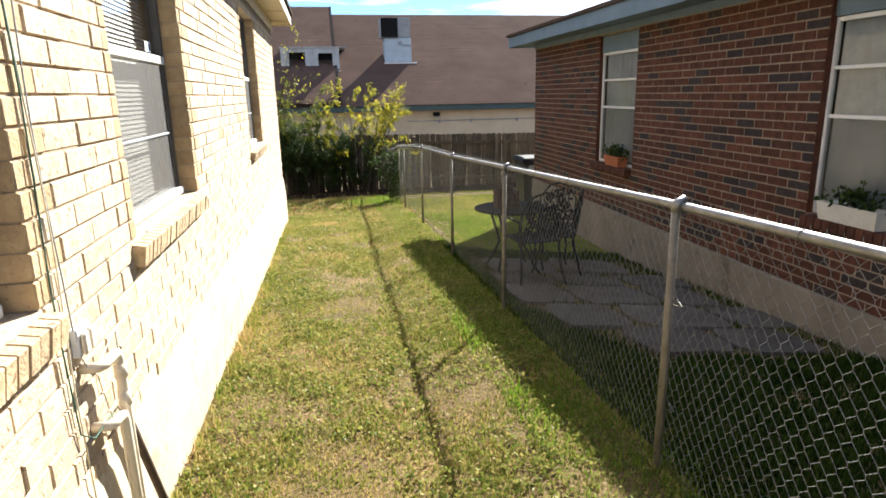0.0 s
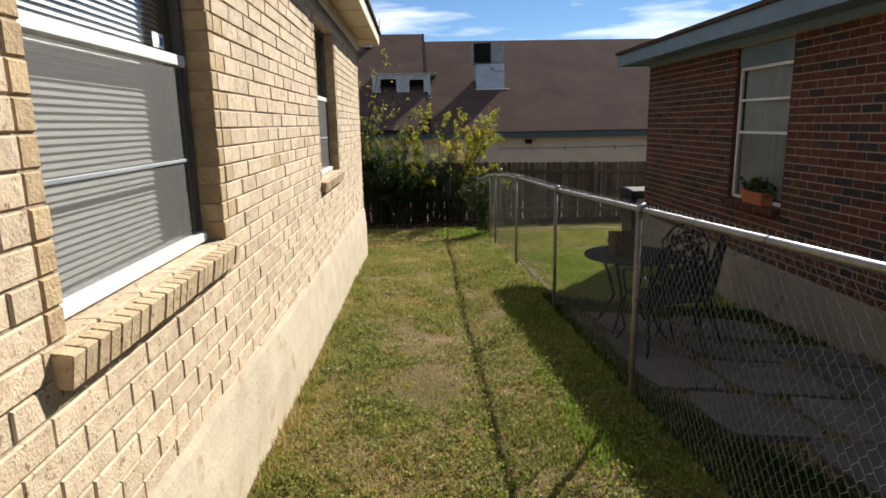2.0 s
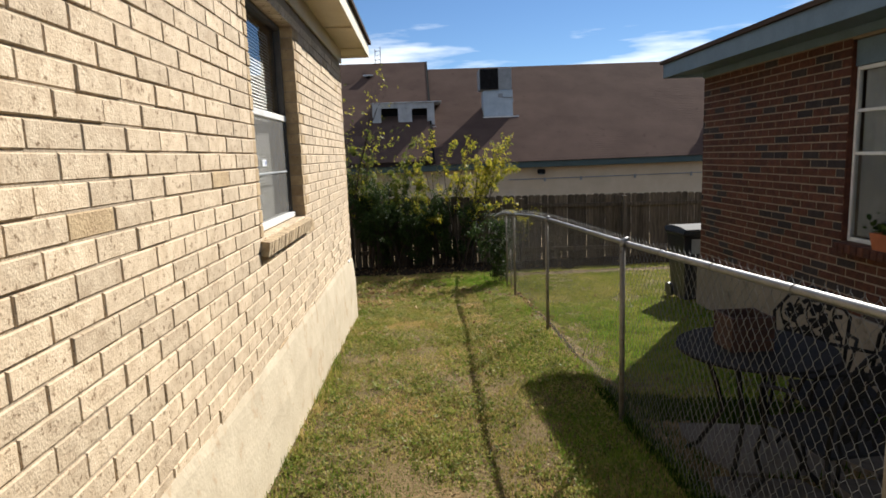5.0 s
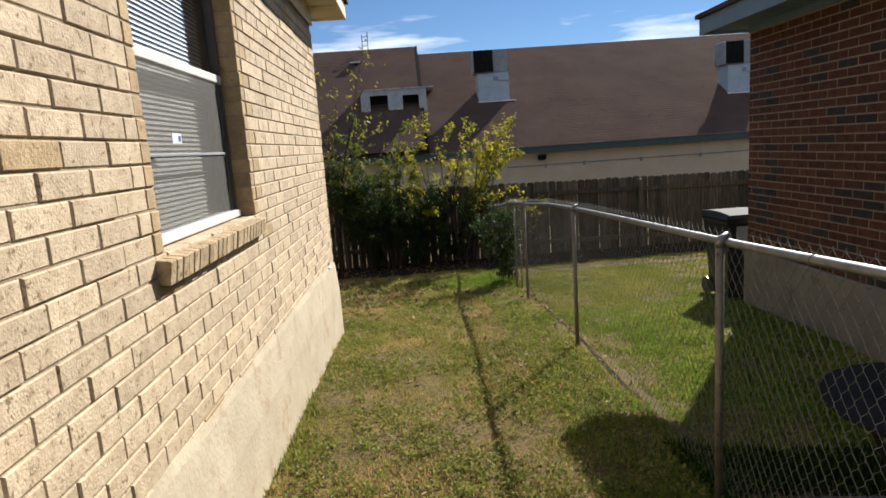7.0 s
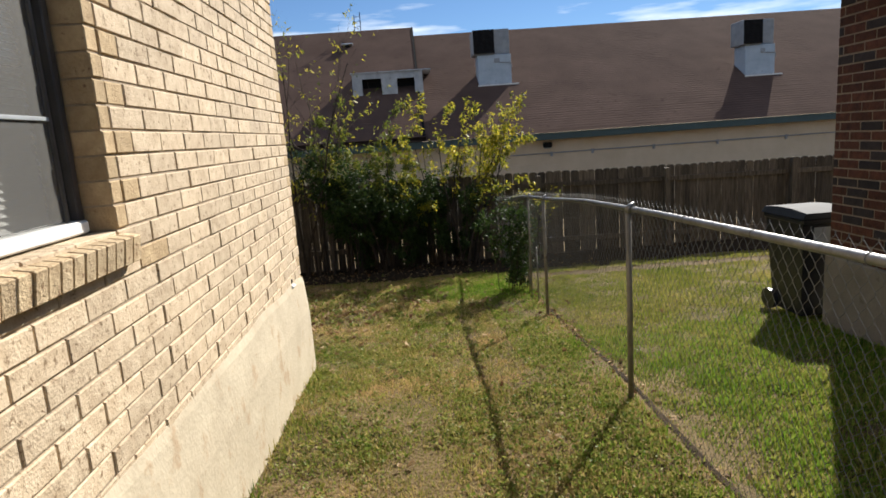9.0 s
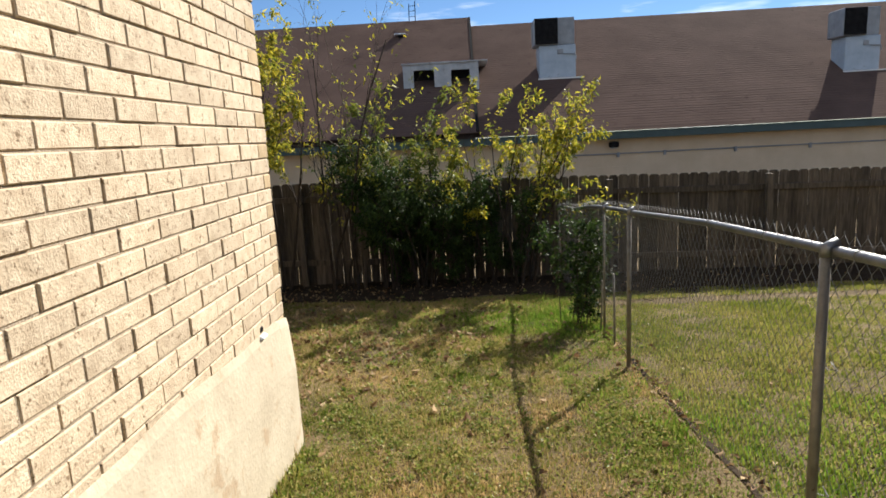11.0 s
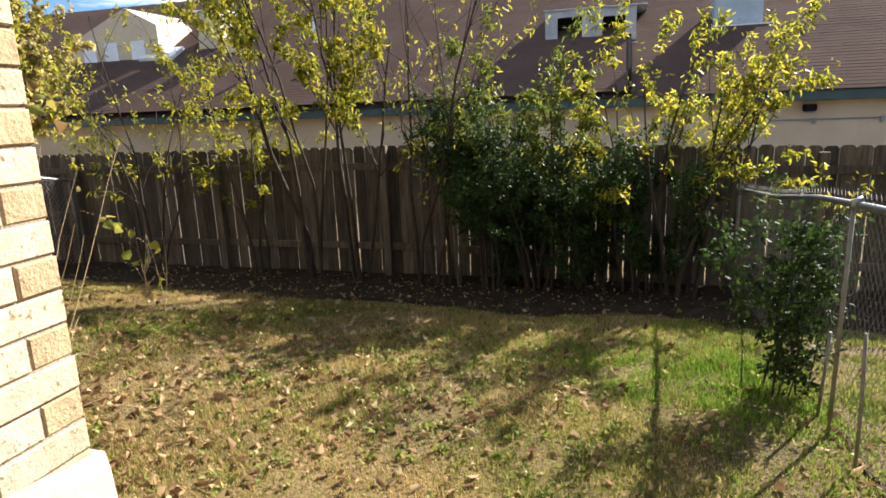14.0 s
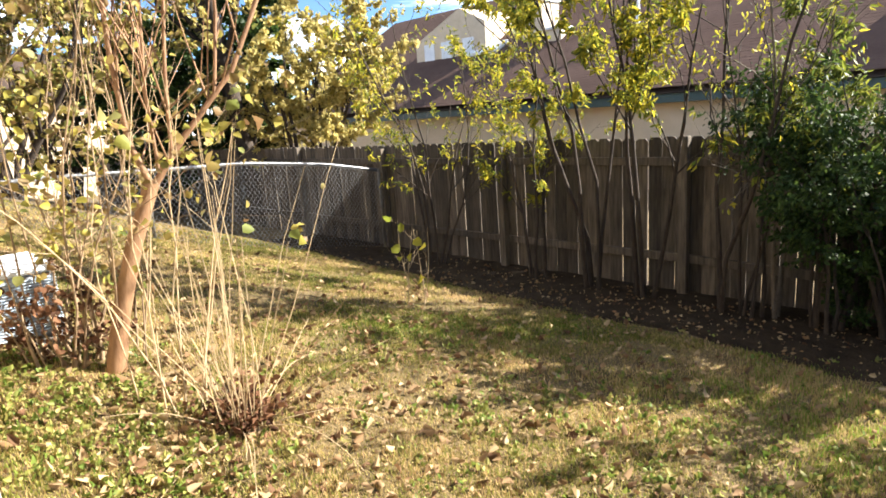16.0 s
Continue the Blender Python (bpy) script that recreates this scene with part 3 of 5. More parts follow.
def roof_courses(x0, x1, top_y, lift):
    s = Shape()
    y, d = -0.5, 0.14
    while y < top_y:
        y2 = min(y + d, top_y)
        za, zb = EAVE + (y + 0.5) * RISE + lift + 0.004, EAVE + (y2 + 0.5) * RISE + lift
        jig = random.uniform(-0.0015, 0.0015)
        s.add([(x0, y, za - 0.014), (x1, y, za - 0.014), (x1, y, za + jig), (x0, y, za + jig), (x1, y2, zb), (x0, y2, zb)], [(0, 1, 2, 3), (3, 2, 4, 5)])
        y = y2
    return s


tagged(part("shingle_roofing", roof_courses(0.72, 30.5, 7.4, 0.012), ROOF, building, "brown asphalt shingle courses"), kind="stuff")
tagged(part("shingle_roofing", roof_courses(-26.5, 0.70, 7.9, 0.16), ROOF, building, "brown asphalt shingle courses, taller part"), kind="stuff")
part("verge_board", Shape().add([(0.70, -0.5, EAVE), (0.70, 7.9, EAVE + 8.4 * RISE), (0.70, 7.9, EAVE + 8.4 * RISE + 0.18), (0.70, -0.5, EAVE + 0.18), (0.62, -0.5, EAVE), (0.62, 7.9, EAVE + 8.4 * RISE), (0.62, 7.9, EAVE + 8.4 * RISE + 0.18), (0.62, -0.5, EAVE + 0.18)],
                                  [(0, 1, 2, 3), (7, 6, 5, 4), (3, 2, 6, 7), (1, 5, 6, 2)]), BLACK_METAL, building)
part("rear_slope", Shape().box(-26.5, 0.70, 7.9, 8.0, 0, EAVE + 8.4 * RISE + 0.16), BLACK_METAL, building)
part("conduit", Shape().tube([(3.5, -0.03, 0.36), (30, -0.03, 0.36)], 0.02, 6), GREY_METAL, building)
for xx in (4.9, 6.3, 8.4, 10.6, 13.0):
    part("conduit_clip", Shape().soft_box(xx - 0.04, xx + 0.04, -0.06, -0.003, 0.25, 0.40, 0.01), GREY_METAL, building)
part("wall_panel", Shape().soft_box(3.5, 5.2, -0.03, -0.003, -0.30, -0.02, 0.008), STUCCO, building)
lamp = part("wall_lamp", Shape().soft_box(4.62, 4.90, -0.20, -0.003, 0.55, 0.72, 0.03), BLACK_METAL, building, "dark wall lamp")
part("lamp_lens", Shape().soft_box(4.66, 4.86, -0.18, -0.03, 0.52, 0.548, 0.008), GREY_METAL, lamp)


def roof_unit(x, y, w=1.24, flip=False):
    """A white packaged air conditioner on the slope, with its dark hooded top."""
    z = EAVE + (y - 26.7 + 0.5) * RISE
    u = thing("rooftop_air_conditioner", "white rooftop air conditioner with a dark louvred hood", "air conditioner", (x, y, z), "air conditioners on the roof")
    part("cabinet", Shape().soft_box(0, w, 0.0, 0.8, -0.05, 1.08, 0.02), UNIT_METAL, u)
    hood = part("hood", Shape().soft_box(0.5 if flip else 0.0, w - 0.02, 0.08, 0.85, 1.082, 1.98, 0.02).soft_box(-0.16, w * 0.52, -0.10, 0.8, 1.09, 1.96, 0.03), GREY_METAL, u, "grey metal hood")
    lv = Shape()
    for k in range(10):
        lv.soft_box(-0.12, w * 0.50, -0.15, -0.128, 1.13 + k * 0.082, 1.195 + k * 0.082, 0.006)
    part("grille", Shape().soft_box(-0.14, w * 0.51, -0.125, -0.101, 1.11, 1.95, 0.01), BLACK_METAL, hood, "black grille panel")
    part("louvre", lv, BLACK_METAL, hood, "black louvres")
    part("hatch", Shape().soft_box(w * 0.50, w * 0.66, -0.03, -0.002, 0.78, 0.94, 0.01), GREY_METAL, u)
    part("pipe", Shape().tube([(w * 0.66, -0.04, 0.78), (w * 0.98, -0.04, 0.76), (w + 0.02, -0.02, 0.60)], 0.018, 6), GREY_METAL, u)
    part("flashing", Shape().soft_box(-0.05, w + 0.25, -0.10, -0.004, -0.07, 0.0, 0.01), ALU, u)
    part("curb", Shape().soft_box(0.05, w - 0.05, 0.15, 0.78, -0.9, -0.052, 0.02), GREY_METAL, u)
    return u


roof_unit(2.92, 29.5)
roof_unit(12.75, 28.9, 1.12)

OFF_WHITE = mat("weathered white paint", (0.30, 0.32, 0.34), (0.46, 0.48, 0.50), 4, 0.7, 0.2, 40, spots=(0.22, 0.21, 0.20), spot_scale=6)

# low white dormer frame with dark openings
dz = EAVE + 2.8 * RISE
dormer = thing("roof_dormer", "low white roof dormer with two dark openings", "dormer", (-1.72, 29.0, dz))
part("front", wall_with_holes(-0.10, 0.0, 0.0, 2.55, -0.1, 0.92, [(0.35, 1.05, 0.08, 0.74), (1.62, 2.25, 0.08, 0.70)]), OFF_WHITE, dormer).rotation_euler = (0, 0, -math.pi / 2)
part("cheek", Shape().soft_box(2.47, 2.55, 0.102, 1.5, -0.1, 0.92, 0.01), OFF_WHITE, dormer)
part("cheek", Shape().soft_box(0.0, 0.08, 0.102, 1.5, -0.1, 0.92, 0.01), OFF_WHITE, dormer)
part("back_panel", Shape().box(0.08, 2.47, 0.5, 0.55, -0.1, 0.9), BLACK_METAL, dormer)
part("lid", Shape().soft_box(-0.05, 2.85, -0.06, 1.6, 0.922, 0.97, 0.01), OFF_WHITE, dormer)
part("ledge", Shape().soft_box(-0.15, 2.6, -0.16, -0.004, -0.14, -0.06, 0.01), ALU, dormer)
vent = thing("roof_vent", "small pale roof vent with a hooded top", "roof vent", (-2.2, 33.0, EAVE + 6.8 * RISE + 0.16))
part("cap", Shape().soft_box(-0.15, 0.32, -0.1, 0.3, 0.12, 0.17, 0.02), WHITE_METAL, vent)
part("stack", Shape().tube([(0.08, 0.1, -0.2), (0.08, 0.1, 0.12)], 0.09, 10), BLACK_METAL, vent)
mast = thing("roof_mast", "thin dark ladder-like mast on the roof ridge", "antenna", (-1.85, 34.5, EAVE + 8.4 * RISE + 0.1))
for xx in (0.0, 0.26):
    part("upright", Shape().tube([(xx, 0, -0.1), (xx + 0.02, 0, 0.72 + xx * 0.4)], 0.018, 6), BLACK_METAL, mast)
for zz in (0.2, 0.42, 0.62):
    part("rung", Shape().tube([(0.01, 0, zz), (0.27, 0, zz + 0.03)], 0.012, 6), BLACK_METAL, mast)


def chimney(x, y, w, d, h, label):
    z = EAVE + (y - 26.2) * RISE
    c = thing("roof_chimney", label, "chimney", (x, y, z))
    part("shaft", Shape().soft_box(0, w, 0, d, -0.6, h, 0.02), CREAM_WALL, c)
    part("cap", Shape().soft_box(-0.06, w + 0.06, -0.06, d + 0.06, h + 0.002, h + 0.09, 0.02), WHITE_METAL, c)
    return c


chimney(-14.3, 30.0, 0.95, 1.1, 1.4, "tall cream-clad roof chimney in sunlight")
chimney(-13.0, 29.6, 0.7, 0.9, 0.55, "low cream-clad roof box")
wing = thing("roof_gable", "cream sunlit gable rising from the brown roof", "dormer", (-19.6, 29.6, EAVE + 3.4 * RISE))
part("gable_wall", Shape().add([(0, 0, -0.3), (3.9, 0, -0.3), (3.9, 0, 1.3), (2.6, 0, 1.95), (0, 0, 0.9), (0, 4, -0.3), (3.9, 4, -0.3), (3.9, 4, 1.3), (2.6, 4, 1.95), (0, 4, 0.9)],
                                [(0, 1, 2, 3, 4), (9, 8, 7, 6, 5), (1, 6, 7, 2), (2, 7, 8, 3), (3, 8, 9, 4), (4, 9, 5, 0)]), CREAM_WALL, wing)
for xx in (0.5, 1.5, 2.7):
    part("gable_window", Shape().soft_box(xx, xx + 0.6, -0.03, -0.003, 0.0, 0.8, 0.01), WHITE_METAL, wing)
sky_l = thing("skylight", "flat white-framed skylight on the roof slope", "skylight", (-16.5, 29.4, EAVE + 3.2 * RISE + 0.2))
part("skylight_frame", Shape().soft_box(0, 1.5, 0, 0.8, -0.06, 0.08, 0.02, Matrix.Rotation(math.atan(RISE), 4, "X")), WHITE_METAL, sky_l)
pipe = thing("roof_pipe", "thin white vent pipe on the roof", "vent pipe", (-9.6, 29.9, EAVE + 3.7 * RISE))
part("stack", Shape().tube([(0, 0, -0.2), (0, 0, 1.0)], 0.07, 8), WHITE_METAL, pipe)

# ---- chain-link fabric ----
CELL_W, CELL_H = 0.062, 0.080


def fabric(y0, y1, line, top, over, height=1.26, thick=0.00115):
    """Zigzag wires hooked into one another; line and top give x and the rail's height along y, over how far the tips stand above the rail."""
    s = Shape()
    rows = int(height / (CELL_H / 2))
    k, y = 0, y0
    while y < y1:
        pts = []
        for j in range(rows + 1):
            side = (j + k) % 2
            yy = y + (CELL_W / 2 + 0.003 if side else -0.003)
            xx, zz = line(yy) + (0.003 if side else -0.003) + 0.006 * noise.noise((yy, j * 0.2, 2.0)), top(yy) + over(yy) - j * CELL_H / 2
            pts += [(xx, yy, zz + 0.006), (xx, yy, zz - 0.006)]
        s.tube(pts, thick, 3, False)
        y += CELL_W / 2
        k += 1
    return s


fence_line = lambda y: fence_x(y) + 0.027
fence_rail = lambda y: between(y, RAIL)
tagged(part("wire_fabric", fabric(-3, 16.6, fence_line, fence_rail, lambda y: between(y, [(2, 0.022), (5, 0.035), (9, 0.058), (13, 0.065)])), WIRE, fence, "diamond chain-link wire"), kind="stuff")
for y in POSTS[:6]:
    x, top = fence_x(y), between(y, RAIL)
    for dz in (0.42, 0.9):
        part("tie", Shape().tube([(x - 0.026, y, top - dz), (x, y + 0.027, top - dz), (x + 0.04, y + 0.004, top - dz - 0.006), (x + 0.05, y + 0.06, top - dz + 0.004)], 0.0025, 4), WIRE, fence)
    part("loop_cap", Shape().tube([(x + 0.024 * math.cos(a), y, top + 0.024 * math.sin(a)) for a in np.linspace(0, 2 * math.pi, 13)], 0.006, 6, False), STEEL, fence)
for y in np.arange(-2.2, 13, 0.62):
    y = float(y)
    part("rail_tie", Shape().tube([(fence_x(y) + 0.0195 * math.cos(a), y, between(y, RAIL) + 0.0195 * math.sin(a)) for a in np.linspace(0, 2 * math.pi, 9)], 0.0022, 4, False), WIRE, fence)

LRAIL = [(9, 0.62), (11.5, 0.55), (12.85, 0.53), (13.5, 0.50), (14.58, 0.47), (15.82, 0.33), (16.8, 0.13)]
LX = -6.9
left_fence = thing("chain_link_fence", "galvanised chain-link fence sloping down to the board fence", "fence", (0, 0, 0))
part("top_rail", Shape().tube([(LX, float(y), between(float(y), LRAIL)) for y in np.arange(11.2, 16.85, 0.25)], 0.021, 8), STEEL, left_fence, smooth=True)
for y in (11.2, 13.4, 16.75):
    part("post", Shape().tube([(LX - 0.03, y, ground_z(LX, y) - 0.1), (LX - 0.03, y, between(y, LRAIL))], 0.022, 8), POST_STEEL, left_fence, smooth=True)
tagged(part("wire_fabric", fabric(11.2, 16.8, lambda y: LX + 0.027, lambda y: between(y, LRAIL), lambda y: 0.03, 1.2, 0.002), STEEL, left_fence, "diamond chain-link wire"), kind="stuff")

# ---- yard of the red house ----
IRON = mat("black wrought iron", (0.010, 0.010, 0.011), (0.020, 0.019, 0.019), 10, 0.85, 0.2, 60, spec=0.15)
BLACK_PLASTIC = mat("black plastic", (0.012, 0.013, 0.015), (0.022, 0.023, 0.026), 6, 0.35, 0.1, 60)
BROWN_WOOD = mat("red brown timber", (0.028, 0.013, 0.009), (0.050, 0.022, 0.014), 6, 0.8, 0.3, 60, stretch=(1, 5, 5))
SLAB = mat("weathered slab concrete", (0.085, 0.076, 0.067), (0.14, 0.126, 0.111), 2.6, 0.95, 0.7, 40, vary=0.16, spots=(0.08, 0.072, 0.058), spot_scale=4, spot_cut=0.6, spec=0.1)
random.seed(11)
SLABS = []
for row_, (y0, y1, xa) in enumerate(((3.56, 4.14, 2.10), (4.17, 4.82, 1.72), (4.85, 5.58, 1.58), (5.61, 6.36, 1.62), (6.39, 7.18, 1.78))):
    xb = xa
    while xb < 3.55:
        wide = min(random.uniform(0.58, 0.92), 3.86 - xb)
        SLABS.append((xb, xb + wide, y0 + random.uniform(-0.03, 0.03), y1 + random.uniform(-0.02, 0.02)))
        xb += wide + 0.03
for k, (x0, x1, y0, y1) in enumerate(SLABS):
    cx, cy = (x0 + x1) / 2, (y0 + y1) / 2
    n_, pts = 14, []
    for i in range(n_):
        a = 2 * math.pi * i / n_
        c_, s_ = math.cos(a), math.sin(a)
        q = 1.0 / max(abs(c_), abs(s_)) * random.uniform(0.93, 1.0)
        pts.append((min(1, max(-1, c_ * q)) * (x1 - x0) / 2, min(1, max(-1, s_ * q)) * (y1 - y0) / 2))
    s = Shape()
    zz = [ground_z(cx + px, cy + py) for px, py in pts]
    tip_, rise_ = random.uniform(-0.02, 0.02), random.uniform(-0.008, 0.014)
    s.add([(px, py, z + 0.022 + tip_ * px + rise_) for (px, py), z in zip(pts, zz)] + [(px * 1.02, py * 1.02, z - 0.1) for (px, py), z in zip(pts, zz)],
          [tuple(range(n_))] + [(i, i + n_, (i + 1) % n_ + n_, (i + 1) % n_) for i in range(n_)])
    ob = tagged(part("concrete_slab", s, SLAB), "cracked grey concrete slab sunk in the grass", "paving slab", "slabs beside the red house")
    ob.location = (cx, cy, 0)


def iron_table(x, y):
    z = ground_z(x, y) + 0.03
    t = thing("garden_table", "round black wrought-iron garden table", "table", (x, y, z))
    s = Shape()
    R, N = 0.42, 28
    ring = [(R * math.cos(2 * math.pi * i / N), R * math.sin(2 * math.pi * i / N)) for i in range(N)]
    s.add([(a, b, 0.70) for a, b in ring] + [(a, b, 0.715) for a, b in ring], [tuple(range(N, 2 * N)), tuple(reversed(range(N)))] + [(i, (i + 1) % N, (i + 1) % N + N, i + N) for i in range(N)])
    part("tabletop", s, IRON, t)
    for i in range(4):
        a = math.pi / 4 + i * math.pi / 2
        part("leg", Shape().tube([(0.30 * math.cos(a), 0.30 * math.sin(a), 0.70), (0.20 * math.cos(a), 0.20 * math.sin(a), 0.45), (0.16 * math.cos(a), 0.16 * math.sin(a), 0.30), (0.30 * math.cos(a), 0.30 * math.sin(a), 0.05), (0.36 * math.cos(a), 0.36 * math.sin(a), 0.0)], 0.014, 6), IRON, t, smooth=True)
    return t


def iron_chair(x, y, turn):
    z = ground_z(x, y) + 0.03
    c = thing("garden_chair", "black wrought-iron garden chair with a scrolled leafy back", "chair", (x, y, z), "chairs round the garden table")
    c.rotation_euler = (0, 0, radians(turn))
    s = Shape().soft_box(-0.22, 0.22, -0.22, 0.22, 0.43, 0.445, 0.005)
    part("seat", s, IRON, c)
    bk = Shape().tube([(-0.21, 0.21, 0.44), (-0.23, 0.26, 0.75), (-0.12, 0.29, 0.90), (0, 0.30, 0.94), (0.12, 0.29, 0.90), (0.23, 0.26, 0.75), (0.21, 0.21, 0.44)], 0.012, 6)
    part("back_frame", bk, IRON, c, smooth=True)
    sc = Shape()
    for k in range(5):
        u = -0.16 + 0.08 * k
        sc.tube([(u + 0.03 * math.sin(a), 0.225 + 0.011 * a, 0.46 + 0.062 * a) for a in np.linspace(0, 6.4, 14)], 0.007, 5)
    for k in range(64):
        u, w_ = random.uniform(-0.17, 0.17), random.uniform(0.5, 0.86)
        m = Matrix.Translation((u, 0.225 + (w_ - 0.46) * 0.177, w_)) @ Matrix.Rotation(random.uniform(0, 6.28), 4, "Y")
        sc.soft_box(-0.027, 0.027, -0.004, 0.004, -0.016, 0.016, 0.003, m)
    part("scrollwork", sc, IRON, c)
    for sx in (-1, 1):
        part("leg", Shape().tube([(0.20 * sx, -0.20, 0.43), (0.23 * sx, -0.23, 0.25), (0.20 * sx, -0.20, 0.12), (0.25 * sx, -0.26, 0.0)], 0.012, 6), IRON, c, smooth=True)
        part("leg", Shape().tube([(0.20 * sx, 0.20, 0.43), (0.21 * sx, 0.23, 0.2), (0.24 * sx, 0.30, 0.0)], 0.012, 6), IRON, c, smooth=True)
        part("armrest", Shape().tube([(0.22 * sx, 0.235, 0.64), (0.27 * sx, 0.0, 0.67), (0.25 * sx, -0.18, 0.62), (0.21 * sx, -0.20, 0.44)], 0.011, 6), IRON, c, smooth=True)
    return c


iron_table(2.0, 6.5)
iron_chair(2.52, 6.52, -110)
iron_chair(2.0, 5.80, 185)
iron_chair(2.72, 7.12, -35)

# wheeled rubbish cart by the corner
cz = ground_z(3.86, 11.85)
cart = thing("wheeled_bin", "black plastic wheeled rubbish bin with a closed grey lid", "rubbish bin", (4.04, 11.87, cz))
cart.scale = (0.9, 1.0, 0.87)
part("body", Shape().add([(-0.22, -0.24, 0.05), (0.22, -0.24, 0.05), (0.22, 0.22, 0.05), (-0.22, 0.22, 0.05), (-0.28, -0.31, 1.16), (0.28, -0.31, 1.16), (0.28, 0.30, 1.16), (-0.28, 0.30, 1.16)],
                         [(3, 2, 1, 0), (0, 1, 5, 4), (1, 2, 6, 5), (2, 3, 7, 6), (3, 0, 4, 7), (4, 5, 6, 7)]), BLACK_PLASTIC, cart)
part("rim", Shape().soft_box(-0.30, 0.30, -0.33, 0.32, 1.10, 1.158, 0.012), BLACK_PLASTIC, cart)
lid = Shape()
N = 10
for i in range(N + 1):
    u = -0.34 + 0.68 * i / N
    lid.v += [(-0.31, u, 1.162), (-0.27, u, 1.20 + 0.05 * math.cos(u * 3.2)), (0.27, u, 1.20 + 0.05 * math.cos(u * 3.2)), (0.31, u, 1.162)]
lid.f = [(i * 4 + j, i * 4 + j + 1, i * 4 + j + 5, i * 4 + j + 4) for i in range(N) for j in range(3)] + [(0, 3, 2, 1), (N * 4, N * 4 + 1, N * 4 + 2, N * 4 + 3), (0, N * 4, N * 4 + 3, 3)]
part("lid", lid, mat("dark grey lid", (0.02, 0.023, 0.027), (0.035, 0.04, 0.047), 6, 0.75, 0.05, 60, spec=0.15), cart, "grey lid catching the sun", smooth=False)
part("label_panel", Shape().soft_box(-0.16, 0.06, -0.315, -0.302, 0.82, 1.06, 0.003), GREY_METAL, cart, "faded pale label")
part("handle", Shape().tube([(-0.2, 0.30, 1.12), (-0.2, 0.40, 1.14), (0.2, 0.40, 1.14), (0.2, 0.30, 1.12)], 0.015, 6), BLACK_PLASTIC, cart)
for sx in (-0.25, 0.25):
    part("wheel", Shape().tube([(sx - 0.025, 0.24, 0.12), (sx + 0.025, 0.24, 0.12)], 0.12, 16), BLACK_PLASTIC, cart)
# timber box on the table
box_z = ground_z(2.0, 6.5) + 0.03 + 0.717
crate = thing("timber_crate", "small red-brown timber crate on the garden table", "crate", (1.93, 6.5, box_z))
crate.scale = (1.0, 1.0, 0.85)
for k in range(3):
    z = 0.004 + k * 0.078
    for sx in (-1, 1):
        part("slat", Shape().soft_box(-0.12, 0.12, -0.008, 0.008, z, z + 0.07, 0.003, Matrix.Translation((0, 0.10 * sx, 0))), BROWN_WOOD, crate)
        part("slat", Shape().soft_box(-0.008, 0.008, -0.09, 0.09, z, z + 0.07, 0.003, Matrix.Translation((0.11 * sx, 0, 0))), BROWN_WOOD, crate)
part("base", Shape().box(-0.10, 0.10, -0.09, 0.09, 0.0, 0.012), BROWN_WOOD, crate)

# ---- services on the tan wall ----
PVC = mat("cream painted pipe", (0.60, 0.53, 0.42), (0.70, 0.63, 0.51), 8, 0.45, 0.05, 60)
RUST = mat("rusty steel pipe", (0.05, 0.035, 0.028), (0.11, 0.07, 0.05), 14, 0.8, 0.3, 70)
GREEN_WIRE = mat("green cable", (0.02, 0.07, 0.05), (0.03, 0.10, 0.07), 8, 0.5, 0.0, 60)
drain = thing("drain_pipes", "cream-painted condensate pipes bent down the brick wall", "pipe", (WX, 0, 0))


def bend(y, z, y2, zb, r):
    c_ = 0.03
    return Shape().tube([(0.0, y, z), (0.05, y, z), (0.062, y + 0.02, z), (0.065, y2 - c_, z), (0.065, y2 - 0.008, z - 0.008), (0.065, y2, z - c_), (0.06, y2 + 0.01, zb)], r, 10)


part("upper_pipe", bend(1.90, 0.705, 2.03, -0.14, 0.017), PVC, drain, smooth=True)
part("lower_pipe", bend(1.91, 0.50, 2.00, -0.13, 0.017), PVC, drain, smooth=True)
for z in (0.66, 0.56):
    part("coupling", Shape().tube([(0.065, 2.031, z), (0.064, 2.032, z - 0.05)], 0.021, 10), PVC, drain, smooth=True)
rod = thing("rusty_pipe", "rusty steel pipe leaning on the foundation", "pipe", (WX, 0, 0))
part("tube", Shape().tube([(0.03, 2.10, 0.45), (0.035, 2.11, 0.43), (0.10, 2.24, -0.13)], [0.019, 0.016, 0.016], 8), RUST, rod, smooth=True)
outlet = thing("wall_outlet", "small white outdoor socket box on brick", "socket", (WX, 1.91, 0.80))
part("plate", Shape().soft_box(-0.002, 0.022, -0.05, 0.05, -0.045, 0.045, 0.004), WHITE_METAL, outlet)
for yy in (-0.022, 0.024):
    part("cover", Shape().soft_box(0.023, 0.040, yy - 0.018, yy + 0.018, -0.040, 0.030, 0.006), PVC, outlet)
for k, (yy, z0, m_) in enumerate(((1.79, 0.52, GREEN_WIRE), (1.82, 0.60, CREAM_PAINT), (1.85, 0.70, GREY_METAL))):
    cable = thing("wall_cable", "thin loose cable running down the brick wall", "cable", (WX, 0, 0))
    pts = [(0.012, yy + 0.015 * math.sin(z * 5 + k * 2), z) for z in np.arange(TOP - 0.02, z0, -0.12)]
    pts += [(0.03, yy + 0.05, z0 - 0.02), (0.05, 2.0 + 0.04 * k, z0 + 0.03 * k), (0.03, 2.10 + 0.02 * k, 0.42)] if k != 1 else [(0.012, yy, 0.3)]
    part("strand", Shape().tube(pts, 0.0026, 5), m_, cable, smooth=True)
